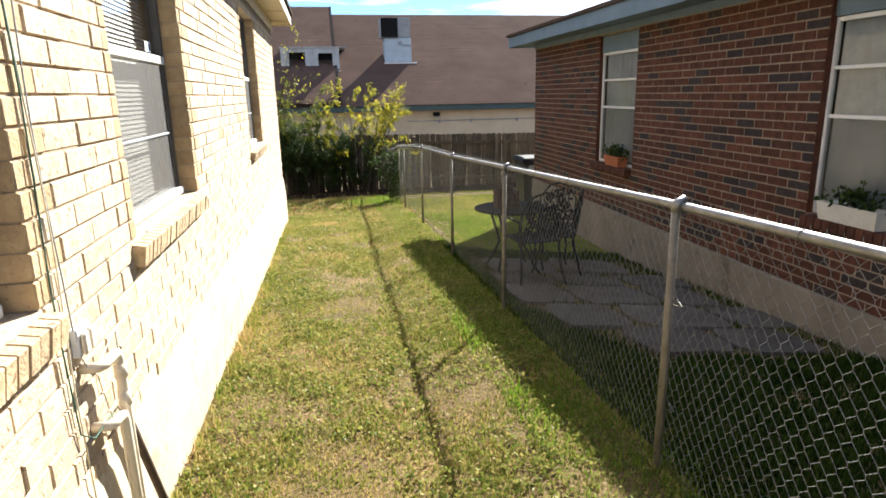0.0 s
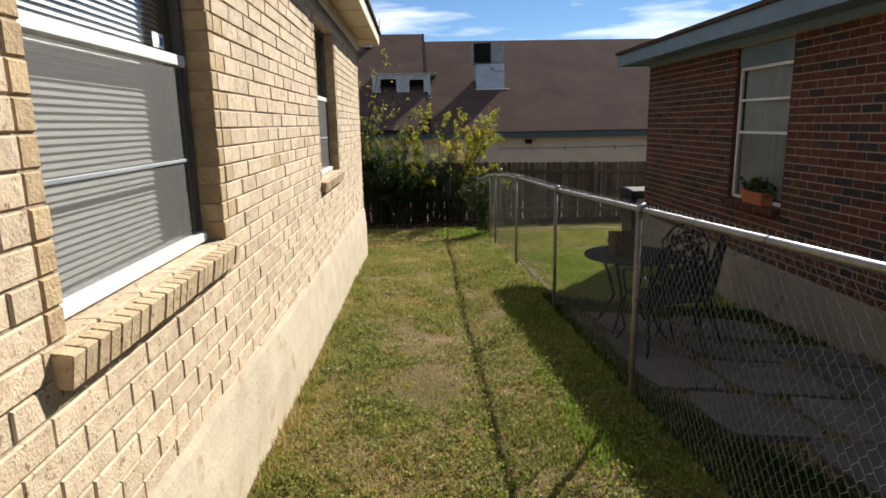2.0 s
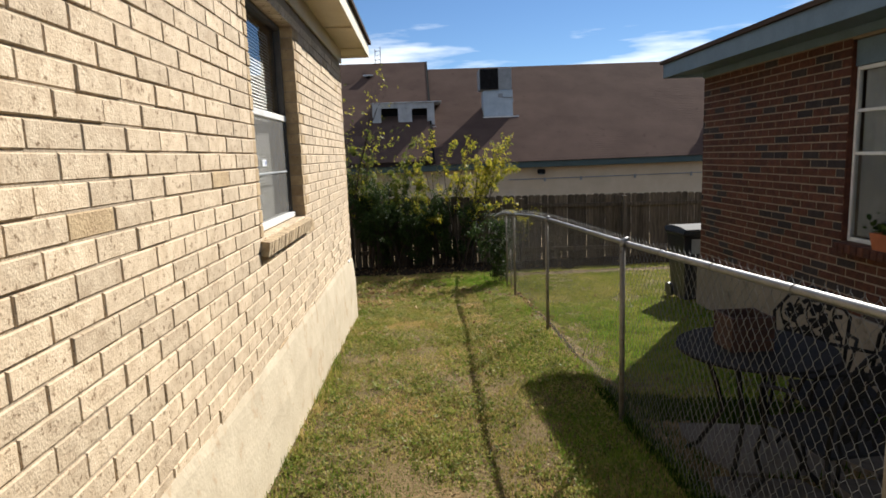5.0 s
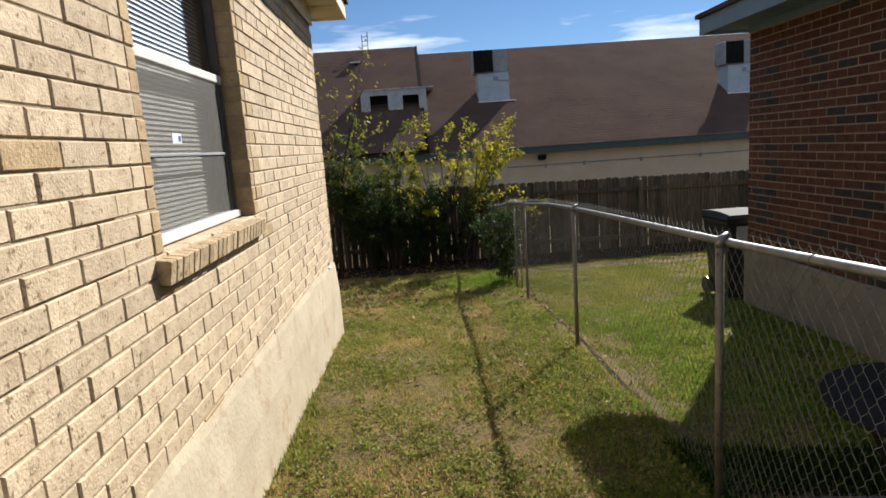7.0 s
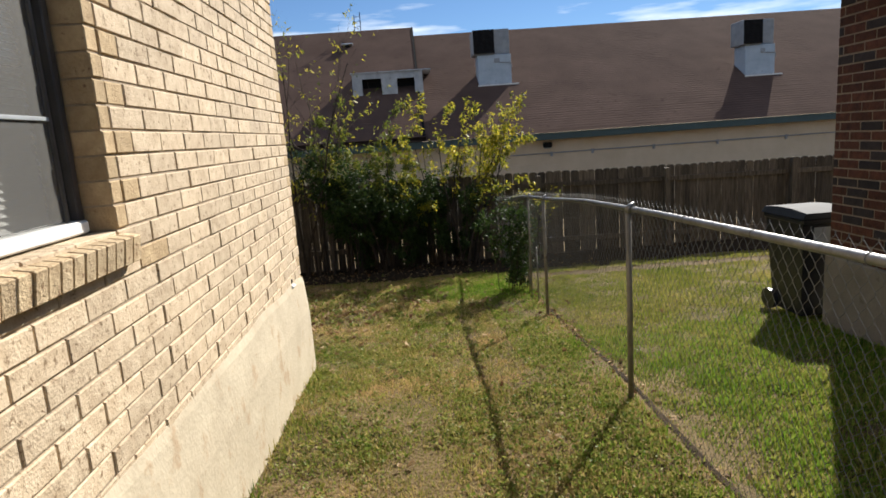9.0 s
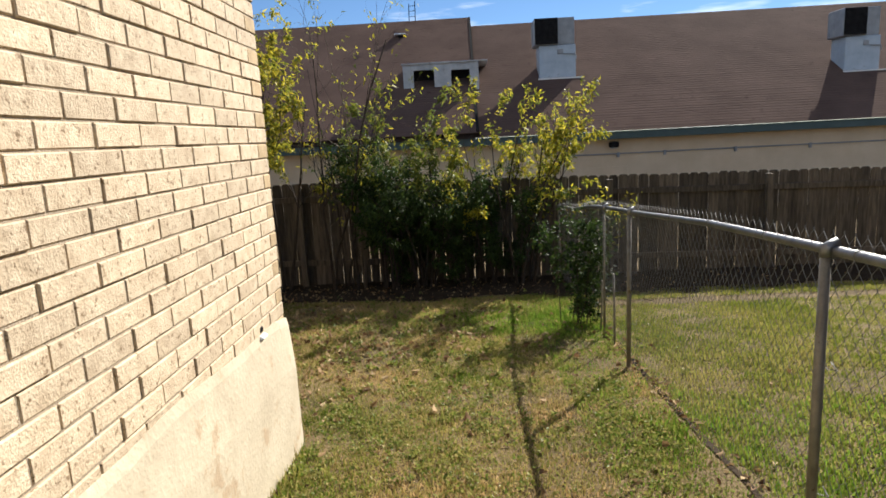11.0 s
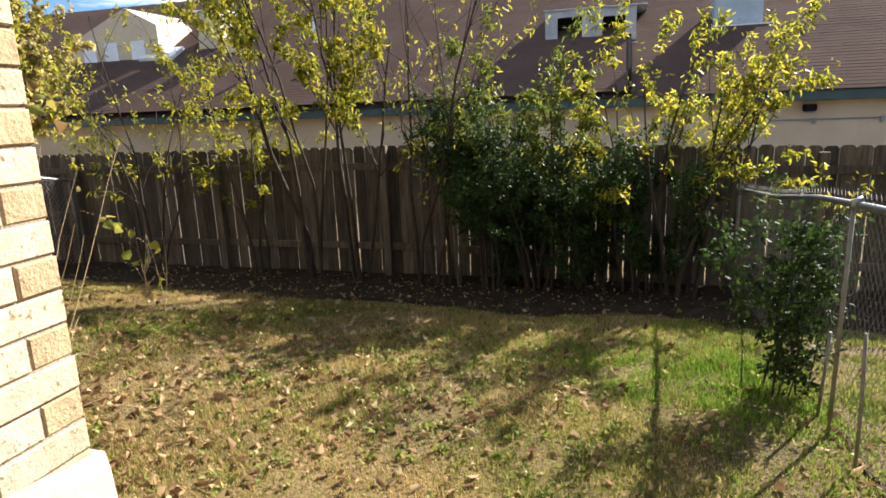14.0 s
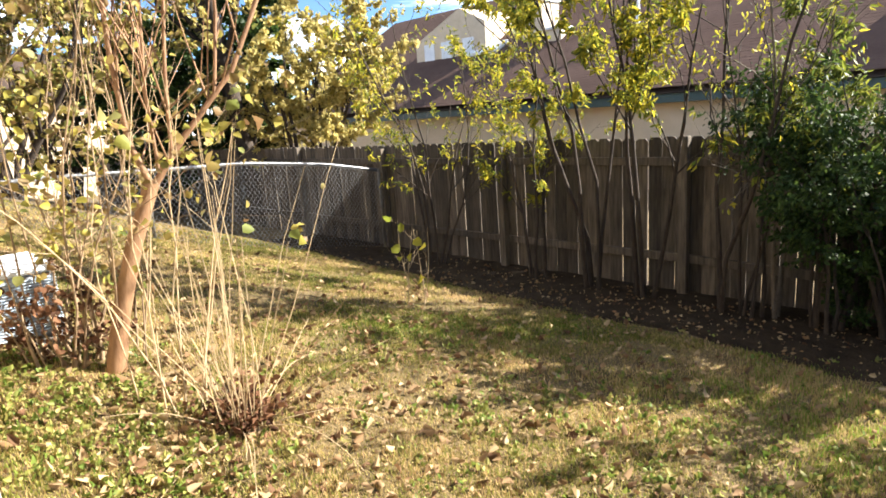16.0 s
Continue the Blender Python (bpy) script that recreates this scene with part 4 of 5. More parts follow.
# insect screens over the lower sashes, and the small warning stickers
BLUE_INK = mat("blue ink", (0.03, 0.07, 0.25), (0.05, 0.10, 0.30), 8, 0.5, 0.0, 40)
for i, (a, b) in enumerate(WINDOWS):
    zm = SILL + (HEAD - SILL) * 0.52
    sc = thing("window_screen", "grey insect screen over the lower sash", "window screen", (WX, 0, 0), "screens on the tan house")
    part("screen_mesh", Shape().box(-0.098, -0.097, a + 0.045, b - 0.10, SILL + 0.045, zm - 0.03), SCREEN, sc)
    for y0 in (a + 0.04, b - 0.11):
        part("screen_frame", Shape().soft_box(-0.1, -0.09, y0, y0 + 0.015, SILL + 0.042, zm - 0.024, 0.002), DARK_ALU, sc)
    part("cross_bar", Shape().soft_box(-0.1, -0.09, a + 0.055, b - 0.11, SILL + 0.345, SILL + 0.358, 0.002), GREY_METAL, sc)
    if i:
        z0 = zm + 0.038 if i == 1 else SILL + 0.40
        y0 = b - 0.238 if i == 1 else a + 0.48
        st = tagged(part("sticker", Shape().box(-0.0965 if i == 2 else -0.130, -0.096 if i == 2 else -0.1295, y0, y0 + 0.105, z0, z0 + (0.055 if i == 1 else 0.045)), WHITE_METAL), "small white and blue warning sticker on the glass", "sticker")
        st.location = (WX, 0, 0)
        part("print", Shape().box(-0.0958 if i == 2 else -0.1293, -0.0956 if i == 2 else -0.1291, y0 + 0.066, y0 + 0.096, z0 + 0.010, z0 + (0.042 if i == 1 else 0.034)), BLUE_INK, st)

hole = thing("wall_patch", "gap painted as a black block, with white filler foam, at the foot of the brickwork", "wall damage", (WX, 10.62, 0.185))
# no real recess: the hole's shade is the block's black colour
part("gap", Shape().soft_box(-0.03, 0.004, -0.018, 0.02, -0.012, 0.018, 0.005), BLACK_METAL, hole)
part("foam", Shape().soft_box(-0.01, 0.022, -0.05, 0.03, -0.045, -0.021, 0.010), WHITE_METAL, hole)

# soffit battens and vents seen from below
for y in np.arange(-5, 11.2, 1.22):
    part("soffit_batten", Shape().soft_box(0.03, 0.29, float(y), float(y) + 0.05, TOP + 0.085, TOP + 0.098, 0.003), CREAM_PAINT, tan_house)

# ---- plants ----
def leaf_mat(name, stops, clear=0.5, rough=0.5):
    """Leaf colours picked piece by piece from the stops; light shines through."""
    m = bpy.data.materials.new(name)
    m.use_nodes = True
    t = m.node_tree
    b, geo, ramp, tr, ms = t.nodes["Principled BSDF"], t.nodes.new("ShaderNodeNewGeometry"), t.nodes.new("ShaderNodeValToRGB"), t.nodes.new("ShaderNodeBsdfTranslucent"), t.nodes.new("ShaderNodeMixShader")
    e = ramp.color_ramp.elements
    while len(e) < len(stops):
        e.new(0.5)
    for i, c in enumerate(stops):
        e[i].position, e[i].color = i / (len(stops) - 1), (*c, 1)
    t.links.new(geo.outputs["Random Per Island"], ramp.inputs["Fac"])
    t.links.new(ramp.outputs["Color"], b.inputs["Base Color"])
    t.links.new(ramp.outputs["Color"], tr.inputs["Color"])
    b.inputs["Roughness"].default_value = rough
    b.inputs["Specular IOR Level"].default_value = 0.2
    ms.inputs["Fac"].default_value = clear
    t.links.new(b.outputs[0], ms.inputs[1])
    t.links.new(tr.outputs[0], ms.inputs[2])
    t.links.new(ms.outputs[0], t.nodes["Material Output"].inputs["Surface"])
    return m


YELLOW_LEAF = leaf_mat("yellowing leaf", [(0.08, 0.115, 0.018), (0.19, 0.21, 0.028), (0.37, 0.34, 0.035), (0.53, 0.43, 0.04), (0.23, 0.25, 0.03)], 0.58)
OLIVE_LEAF = leaf_mat("olive leaf", [(0.05, 0.08, 0.018), (0.12, 0.15, 0.025), (0.22, 0.22, 0.035), (0.08, 0.12, 0.02)], 0.5)
GREEN_LEAF = leaf_mat("dark green leaf", [(0.012, 0.026, 0.007), (0.026, 0.050, 0.012), (0.060, 0.095, 0.020), (0.018, 0.038, 0.009)], 0.35, 0.62)
DRY_LEAF = leaf_mat("dry leaf", [(0.10, 0.05, 0.025), (0.22, 0.13, 0.06), (0.36, 0.25, 0.13), (0.42, 0.31, 0.175), (0.26, 0.16, 0.08), (0.14, 0.07, 0.035)], 0.25, 0.8)
BROWN_LEAF = leaf_mat("withered brown leaf", [(0.05, 0.024, 0.013), (0.11, 0.05, 0.025), (0.17, 0.085, 0.042), (0.08, 0.036, 0.018)], 0.2, 0.85)
WEED_LEAF = leaf_mat("weed leaf", [(0.09, 0.14, 0.022), (0.16, 0.21, 0.038), (0.28, 0.28, 0.07), (0.36, 0.29, 0.11), (0.12, 0.18, 0.03)], 0.4)
MIXED_LEAF = leaf_mat("autumn leaf", [(0.14, 0.075, 0.035), (0.34, 0.30, 0.07), (0.20, 0.12, 0.055), (0.44, 0.38, 0.08), (0.16, 0.19, 0.045), (0.26, 0.18, 0.09)], 0.4)
GOLD_LEAF = leaf_mat("golden leaf", [(0.26, 0.22, 0.07), (0.42, 0.35, 0.11), (0.60, 0.50, 0.20), (0.34, 0.29, 0.08)], 0.62)
BARK = mat("dark bark", (0.022, 0.016, 0.012), (0.062, 0.045, 0.032), 12, 0.95, 0.6, 60, stretch=(3, 3, 0.8))
GREY_BARK = mat("grey twig bark", (0.08, 0.062, 0.046), (0.15, 0.12, 0.09), 12, 0.9, 0.4, 60)
PALE_BARK = mat("smooth tan bark", (0.17, 0.088, 0.042), (0.31, 0.178, 0.092), 7, 0.7, 0.3, 50, stretch=(3, 3, 0.8), spots=(0.22, 0.12, 0.06), spot_scale=8)
TWIG = mat("brown twig bark", (0.17, 0.11, 0.06), (0.30, 0.21, 0.12), 9, 0.85, 0.3, 60)
STRAW = mat("dry straw stem", (0.30, 0.215, 0.12), (0.43, 0.325, 0.19), 9, 0.8, 0.1, 60, vary=0.2)


def blades(name, pos, direction, size, width, material, fold=0.15, rng=None):
    """Pointed leaves as one mesh: pos, direction (n x 3), lengths and width ratio."""
    n = len(pos)
    side = np.cross(direction, rng.normal(size=(n, 3)))
    side /= np.linalg.norm(side, axis=1)[:, None] + 1e-9
    nrm = np.cross(direction, side)
    L = size[:, None]
    w1, w2 = rng.uniform(0.75, 1.2, (n, 1)) * width, rng.uniform(0.55, 1.05, (n, 1)) * width
    curl = rng.uniform(-0.6, 1.6, (n, 1)) * fold
    v = np.stack([pos, pos + direction * L * 0.28 + (side * w1 + nrm * fold) * L, pos + direction * L * 0.68 + (side * w2 + nrm * (fold * 0.8 - curl * 0.5)) * L,
                  pos + direction * L - nrm * L * curl,
                  pos + direction * L * 0.68 + (-side * w2 + nrm * (fold * 0.8 - curl * 0.5)) * L, pos + direction * L * 0.28 + (-side * w1 + nrm * fold) * L], 1).reshape(-1, 3)
    me = bpy.data.meshes.new(name)
    me.vertices.add(n * 6)
    me.vertices.foreach_set("co", v.astype(np.float32).ravel())
    me.loops.add(n * 8)
    quads = np.array([0, 1, 2, 3, 0, 3, 4, 5], dtype=np.int32)
    me.loops.foreach_set("vertex_index", (np.arange(n, dtype=np.int32)[:, None] * 6 + quads[None, :]).ravel())
    me.polygons.add(n * 2)
    me.polygons.foreach_set("loop_start", np.arange(0, n * 8, 4, dtype=np.int32))
    me.materials.append(material)
    me.update(calc_edges=True)
    return me


def plant(name, label, category, base, stems, height, spread, leaves, leaf_len, leaf_material, bark, seed, bare=0.35, droop=0.35, radius=0.022, twigs=3, start=0.3, per_tip=10, group="", lean=(0, 0), width=0.26, side=0.75):
    """A many-stemmed shrub or small tree: stems fork twice into twigs, leaves sit along the twigs."""
    rng = np.random.default_rng(seed)
    x, y = base
    z = ground_z(x, y) - 0.03
    p = thing(name, label, category, (x, y, z), group)
    wood, spots, dirs = Shape(), [], []

    def grow(a, d, length, r, level):
        n = 7 if level == 0 else 5
        pts, rad = [a], [r]
        for i in range(1, n):
            d = d + rng.normal(size=3) * (0.10 if level == 0 else 0.18) + np.array([0, 0, 0.05 if level < 2 else -0.03])
            d /= np.linalg.norm(d)
            pts.append(pts[-1] + d * length / (n - 1))
            rad.append(r * (1 - 0.75 * i / (n - 1)))
        wood.tube([tuple(q) for q in pts], rad, 6 if level == 0 else 4 if level == 1 else 3, False)
        if level < 2:
            for _ in range(twigs + (2 if level == 0 else 0)):
                u = rng.uniform(start if level == 0 else 0.15, 1.0) * (n - 1)
                i = min(int(u), n - 2)
                q = pts[i] + (pts[i + 1] - pts[i]) * (u - i)
                out = np.array([q[0], q[1], 0.0]) * 0.5 + rng.normal(size=3) * 0.7
                dd = d * 0.9 + out / (np.linalg.norm(out) + 1e-6) * side
                grow(q, dd / np.linalg.norm(dd), length * rng.uniform(0.28, 0.5) * (1 if level == 0 else 0.9), rad[i] * 0.5, level + 1)
        if level >= 1:
            for _ in range(per_tip if level == 2 else per_tip // 2):
                u = rng.uniform(bare, 1.0) * (n - 1)
                i = min(int(u), n - 2)
                spots.append(pts[i] + (pts[i + 1] - pts[i]) * (u - i))
                dirs.append(d)

    for k in range(stems):
        a = 2 * math.pi * (k + rng.uniform(0, 0.7)) / stems
        o = np.array([math.cos(a), math.sin(a) * 0.8, 0.0])
        d = o * spread * rng.uniform(0.3, 1.0) + np.array([lean[0], lean[1], 1.0])
        grow(o * 0.06 * stems ** 0.5 * rng.uniform(0.3, 1.2), d / np.linalg.norm(d), height * rng.uniform(0.75, 1.0), radius * rng.uniform(0.7, 1.2), 0)
    part("branching", wood, bark, p, smooth=True)
    if leaves and spots:
        P, Dd = np.array(spots), np.array(dirs)
        pick = rng.integers(0, len(P), leaves) if leaves != len(P) else np.arange(len(P))
        P = P[pick] + rng.normal(size=(leaves, 3)) * 0.025
        Dd = Dd[pick] * 0.5 + rng.normal(size=(leaves, 3)) * 0.55 + np.array([0, 0, -droop])
        Dd /= np.linalg.norm(Dd, axis=1)[:, None]
        low = 0.05
        keep = P[:, 2] > low
        P, Dd = P[keep], Dd[keep]
        part("crown", blades("crown", P, Dd, rng.uniform(0.6, 1.25, len(P)) * leaf_len, width, leaf_material, rng=rng), leaf_material, p)
    return p


row = "saplings along the board fence"
plant("sapling", "slender sapling with yellow-green leaves in front of the board fence", "tree", (-3.05, 16.4), 4, 3.7, 0.11, 8200, 0.068, YELLOW_LEAF, BARK, 1, group=row, lean=(-0.02, -0.02), side=0.50, droop=0.8, start=0.42, twigs=4, radius=0.026, width=0.14)
plant("sapling", "slender sapling with yellow-green leaves in front of the board fence", "tree", (-2.52, 16.45), 3, 3.6, 0.13, 4600, 0.068, YELLOW_LEAF, BARK, 2, group=row, lean=(0.06, -0.02), side=0.50, droop=0.8, start=0.42, twigs=4, radius=0.026, width=0.14)
plant("sapling", "nearly bare twiggy sapling with a few yellow leaves", "tree", (-1.66, 16.4), 3, 3.7, 0.10, 420, 0.07, YELLOW_LEAF, BARK, 3, group=row, twigs=5, side=0.6, droop=0.9, width=0.14)
plant("sapling", "nearly bare twiggy sapling with a few yellow leaves", "tree", (-1.25, 16.45), 2, 3.3, 0.10, 300, 0.07, YELLOW_LEAF, GREY_BARK, 31, group=row, twigs=5, side=0.6, droop=0.9, width=0.14)
plant("sapling", "small sapling with sparse yellow leaves in front of the board fence", "tree", (-3.80, 16.45), 3, 2.8, 0.20, 2200, 0.068, YELLOW_LEAF, BARK, 4, group=row, side=0.55, droop=0.6, width=0.14)
plant("sapling", "forked sapling with thin dark branches and sparse leaves", "tree", (-5.30, 16.3), 5, 3.3, 0.36, 2400, 0.068, YELLOW_LEAF, BARK, 5, group=row, twigs=5, side=0.6, droop=0.6, width=0.14)
plant("shrub", "dense dark green evergreen shrub against the board fence", "shrub", (-0.88, 16.35), 7, 1.72, 0.32, 11500, 0.043, GREEN_LEAF, BARK, 6, bare=0.0, droop=0.8, start=0.35, twigs=5, side=0.62)
plant("shrub", "dense dark green evergreen shrub against the board fence", "shrub", (-0.36, 16.35), 5, 1.60, 0.30, 6500, 0.043, GREEN_LEAF, BARK, 61, bare=0.0, droop=0.8, start=0.35, twigs=5, side=0.62)
plant("shrub", "dense dark green evergreen shrub against the board fence", "shrub", (-1.45, 16.35), 3, 2.05, 0.14, 2200, 0.044, GREEN_LEAF, BARK, 62, bare=0.0, droop=0.6, start=0.6, twigs=4, side=0.45)
plant("shrub", "dark leafy undergrowth climbing the foot of the board fence", "shrub", (0.85, 16.45), 8, 1.40, 0.20, 7000, 0.043, GREEN_LEAF, BARK, 63, bare=0.0, droop=0.6, start=0.08, twigs=4, side=0.5, radius=0.010)
plant("shrub", "dark leafy undergrowth climbing the foot of the board fence", "shrub", (0.22, 16.50), 8, 1.35, 0.22, 6000, 0.043, GREEN_LEAF, BARK, 64, bare=0.0, droop=0.6, start=0.08, twigs=4, side=0.5, radius=0.010)
plant("shrub", "dark leafy undergrowth climbing the foot of the board fence", "shrub", (-0.72, 16.55), 6, 1.05, 0.25, 3200, 0.043, GREEN_LEAF, BARK, 65, bare=0.0, droop=0.6, start=0.08, twigs=4, side=0.5, radius=0.010)
plant("sapling", "leafy olive-green sapling growing out of the evergreen shrub", "tree", (-0.42, 16.45), 5, 2.55, 0.30, 4400, 0.068, OLIVE_LEAF, BARK, 7, group=row, bare=0.1, start=0.45, side=0.5, droop=0.7, width=0.14)
plant("sapling", "bright yellow leafy sapling with upswept branches by the fence corner", "tree", (0.58, 16.45), 3, 2.6, 0.20, 1900, 0.068, YELLOW_LEAF, BARK, 8, group=row, bare=0.1, start=0.26, lean=(0.03, 0), side=0.38, droop=0.8, width=0.14)
plant("sapling", "bright yellow leafy sapling with upswept branches by the fence corner", "tree", (1.10, 16.35), 6, 2.4, 0.32, 3300, 0.068, YELLOW_LEAF, BARK, 9, group=row, bare=0.1, start=0.24, lean=(0.09, -0.03), side=0.38, droop=0.8, width=0.14)
plant("shrub", "dark green bush climbing the end of the wire fence", "shrub", (1.43, 13.88), 9, 1.10, 0.13, 3000, 0.044, GREEN_LEAF, BARK, 10, bare=0.0, start=0.02, radius=0.007, droop=0.4, twigs=4, lean=(0.04, 0), side=0.5)
plant("sapling", "thin leafy sapling behind the wire fence", "tree", (2.2, 16.2), 2, 1.3, 0.2, 160, 0.06, YELLOW_LEAF, BARK, 12, group=row, side=0.55, width=0.14)

# clump of dry stalks
rng = np.random.default_rng(21)
clump_z = ground_z(-2.5, 12.15)
clump = thing("dry_stalk_clump", "clump of dry straw-coloured stalks with a few yellow leaves", "plant", (-2.5, 12.15, clump_z))
tips = []
for k in range(52):
    a, lean_ = rng.uniform(0, 2 * math.pi), abs(rng.normal()) * 0.40
    h = rng.uniform(0.4, 1.7) if k < 40 else rng.uniform(0.35, 0.9)
    if k >= 40:
        lean_ = rng.uniform(1.0, 3.5)
    b0 = np.array([math.cos(a), math.sin(a), 0.0]) * rng.uniform(0, 0.14)
    d = np.array([math.cos(a) * lean_, math.sin(a) * lean_, 1.0])
    d /= np.linalg.norm(d)
    pts = [b0 + np.array([0, 0, -0.03])]
    for i in range(7):
        d = d + rng.normal(size=3) * 0.045 + np.array([0, 0, -0.015 * lean_ * i])
        d /= np.linalg.norm(d)
        pts.append(pts[-1] + d * h / 7)
    tips.append(pts[-1])
    part("stalk", Shape().tube([tuple(q) for q in pts], [0.0034 - 0.00030 * i for i in range(8)], 4, False), STRAW, clump)
n_heap = 420
q = rng.normal(size=(n_heap, 3)) * np.array([0.10, 0.10, 0.06]) + np.array([0, 0, 0.05])
q[:, 2] = np.abs(q[:, 2])
dd = rng.normal(size=(n_heap, 3))
dd /= np.linalg.norm(dd, axis=1)[:, None]
tagged(part("leaf_litter", blades("leaf_litter", q, dd, rng.uniform(0.025, 0.06, n_heap), 0.3, BROWN_LEAF, 0.3, rng), BROWN_LEAF, clump, "curled brown leaves at the base"), kind="stuff")
# more stalks beside it
plant("dry_stalk_clump", "few tall dry stalks leaning beside the path", "plant", (-2.78, 11.95), 9, 1.9, 0.22, 0, 0.05, DRY_LEAF, STRAW, 22, radius=0.006, twigs=0, start=0.6)
plant("dry_stalk_clump", "few thin stalks with single yellow leaves near the board fence", "plant", (-3.6, 14.4), 4, 0.95, 0.35, 9, 0.12, YELLOW_LEAF, STRAW, 23, radius=0.005, twigs=1, per_tip=3, width=0.4)

# smooth-barked small tree with a leaning forked trunk
tz0 = ground_z(-3.3, 11.81)
myrtle = thing("forked_tree", "small smooth-barked tree with a leaning forked trunk and thin bare twigs", "tree", (-3.3, 11.81, tz0))
tr_ = Shape().tube([(0, 0, -0.08), (0.03, 0.08, 0.30), (0.08, 0.20, 0.70), (0.14, 0.33, 1.03)], [0.056, 0.048, 0.044, 0.040], 10, False)
TREE_LIMBS = [[(0.14, 0.33, 1.00), (0.10, 0.26, 1.25), (0.10, 0.24, 1.7), (0.13, 0.25, 2.3), (0.10, 0.2, 3.1)],
         [(0.14, 0.33, 1.00), (0.22, 0.50, 1.25), (0.34, 0.78, 1.6), (0.45, 1.00, 2.1), (0.5, 1.15, 3.0)],
         [(0.19, 0.44, 1.17), (0.22, 0.46, 1.6), (0.28, 0.52, 2.2), (0.27, 0.55, 3.0)],
         [(0.16, 0.37, 1.06), (0.17, 0.36, 1.5), (0.20, 0.40, 2.0), (0.17, 0.42, 2.9)],
         [(0.30, 0.68, 1.48), (0.32, 0.74, 1.9), (0.35, 0.76, 2.5), (0.33, 0.8, 3.1)]]
for limb_, r_ in zip(TREE_LIMBS, (0.021, 0.021, 0.013, 0.011, 0.011)):
    tr_.tube(limb_, [r_ * (1 - 0.16 * i) for i in range(len(limb_))], 8, False)
rng = np.random.default_rng(33)
for k in range(64):
    limb_ = TREE_LIMBS[k % 5]
    u = rng.uniform(0.35, len(limb_) - 1.01)
    i = int(u)
    s0 = np.array(limb_[i]) + (np.array(limb_[i + 1]) - np.array(limb_[i])) * (u - i)
    d = rng.normal(size=3) * 0.32 + np.array([0.05, 0.05, 1.0])
    d /= np.linalg.norm(d)
    h = rng.uniform(0.35, 1.1)
    tr_.tube([tuple(s0), tuple(s0 + d * h * 0.5 + rng.normal(size=3) * 0.035), tuple(s0 + d * h + rng.normal(size=3) * 0.03)], [0.0055, 0.004, 0.0018], 4, False)
part("trunk", tr_, PALE_BARK, myrtle, smooth=True)
q = np.array([0.2, 0.5, 2.2]) + rng.normal(size=(110, 3)) * np.array([0.4, 0.5, 0.5])
dd = rng.normal(size=(110, 3)) + np.array([0, 0, -0.5])
dd /= np.linalg.norm(dd, axis=1)[:, None]
part("crown", blades("crown", q, dd, rng.uniform(0.03, 0.07, 110), 0.34, MIXED_LEAF, rng=rng), MIXED_LEAF, myrtle)
plant("shrub", "tangled autumn shrub with curled brown and yellow leaves", "shrub", (-3.48, 11.62), 10, 2.6, 0.34, 950, 0.052, MIXED_LEAF, TWIG, 41, bare=0.05, start=0.1, radius=0.007, twigs=3, width=0.42)
plant("shrub", "tangled autumn shrub with curled brown and yellow leaves", "shrub", (-3.52, 11.95), 7, 3.1, 0.32, 620, 0.062, MIXED_LEAF, TWIG, 42, bare=0.05, start=0.1, radius=0.008, twigs=3, width=0.42)
plant("shrub", "low heap of withered brown stems under the forked tree", "shrub", (-3.5, 11.7), 12, 0.5, 0.6, 520, 0.042, BROWN_LEAF, TWIG, 43, bare=0.0, start=0.05, radius=0.016, twigs=2, width=0.4)

# condenser beside the end wall
kz = ground_z(-3.8, 11.6) - 0.02
cond = thing("air_condenser", "pale grey louvred air-conditioning condenser on a pad", "air conditioner", (-4.16, 11.46, kz))
cond.scale = (0.85, 0.8, 0.66)
part("pad", Shape().soft_box(-0.5, 0.5, -0.42, 0.42, -0.1, 0.06, 0.01), CONCRETE, cond)
part("cabinet", Shape().soft_box(-0.38, 0.38, -0.34, 0.34, 0.062, 0.66, 0.03), GREY_METAL, cond)
lv = Shape()
for k in range(20):
    z = 0.11 + k * 0.026
    lv.soft_box(0.382, 0.395, -0.32, 0.32, z, z + 0.014, 0.003).soft_box(-0.36, 0.36, 0.342, 0.355, z, z + 0.014, 0.003)
part("louvre", lv, UNIT_METAL, cond)
part("top", Shape().soft_box(-0.41, 0.41, -0.37, 0.37, 0.662, 0.72, 0.02), WHITE_METAL, cond)

# trees beyond the left-hand yard
plant("tree", "tall tree with a dark forked trunk and golden autumn leaves", "tree", (-12.6, 17.75), 2, 8.5, 0.22, 1500, 0.12, GOLD_LEAF, BARK, 51, bare=0.1, start=0.25, radius=0.22, twigs=4, per_tip=14, width=0.35)
plant("tree", "golden-leaved tree hanging over the board fence", "tree", (-11.7, 18.8), 11, 4.3, 0.58, 26000, 0.095, GOLD_LEAF, BARK, 52, bare=0.05, start=0.25, radius=0.07, twigs=5, per_tip=12, droop=0.6, width=0.34)
plant("tree", "dark evergreen tree behind the wire fence", "tree", (-15.5, 17.2), 6, 6.0, 0.38, 22000, 0.15, GREEN_LEAF, BARK, 53, bare=0.0, start=0.15, radius=0.09, twigs=4, per_tip=12, width=0.3)
plant("tree", "dark evergreen tree behind the wire fence", "tree", (-14.3, 16.4), 7, 4.2, 0.36, 17000, 0.13, GREEN_LEAF, BARK, 57, bare=0.0, start=0.05, radius=0.08, twigs=4, per_tip=12, width=0.3)
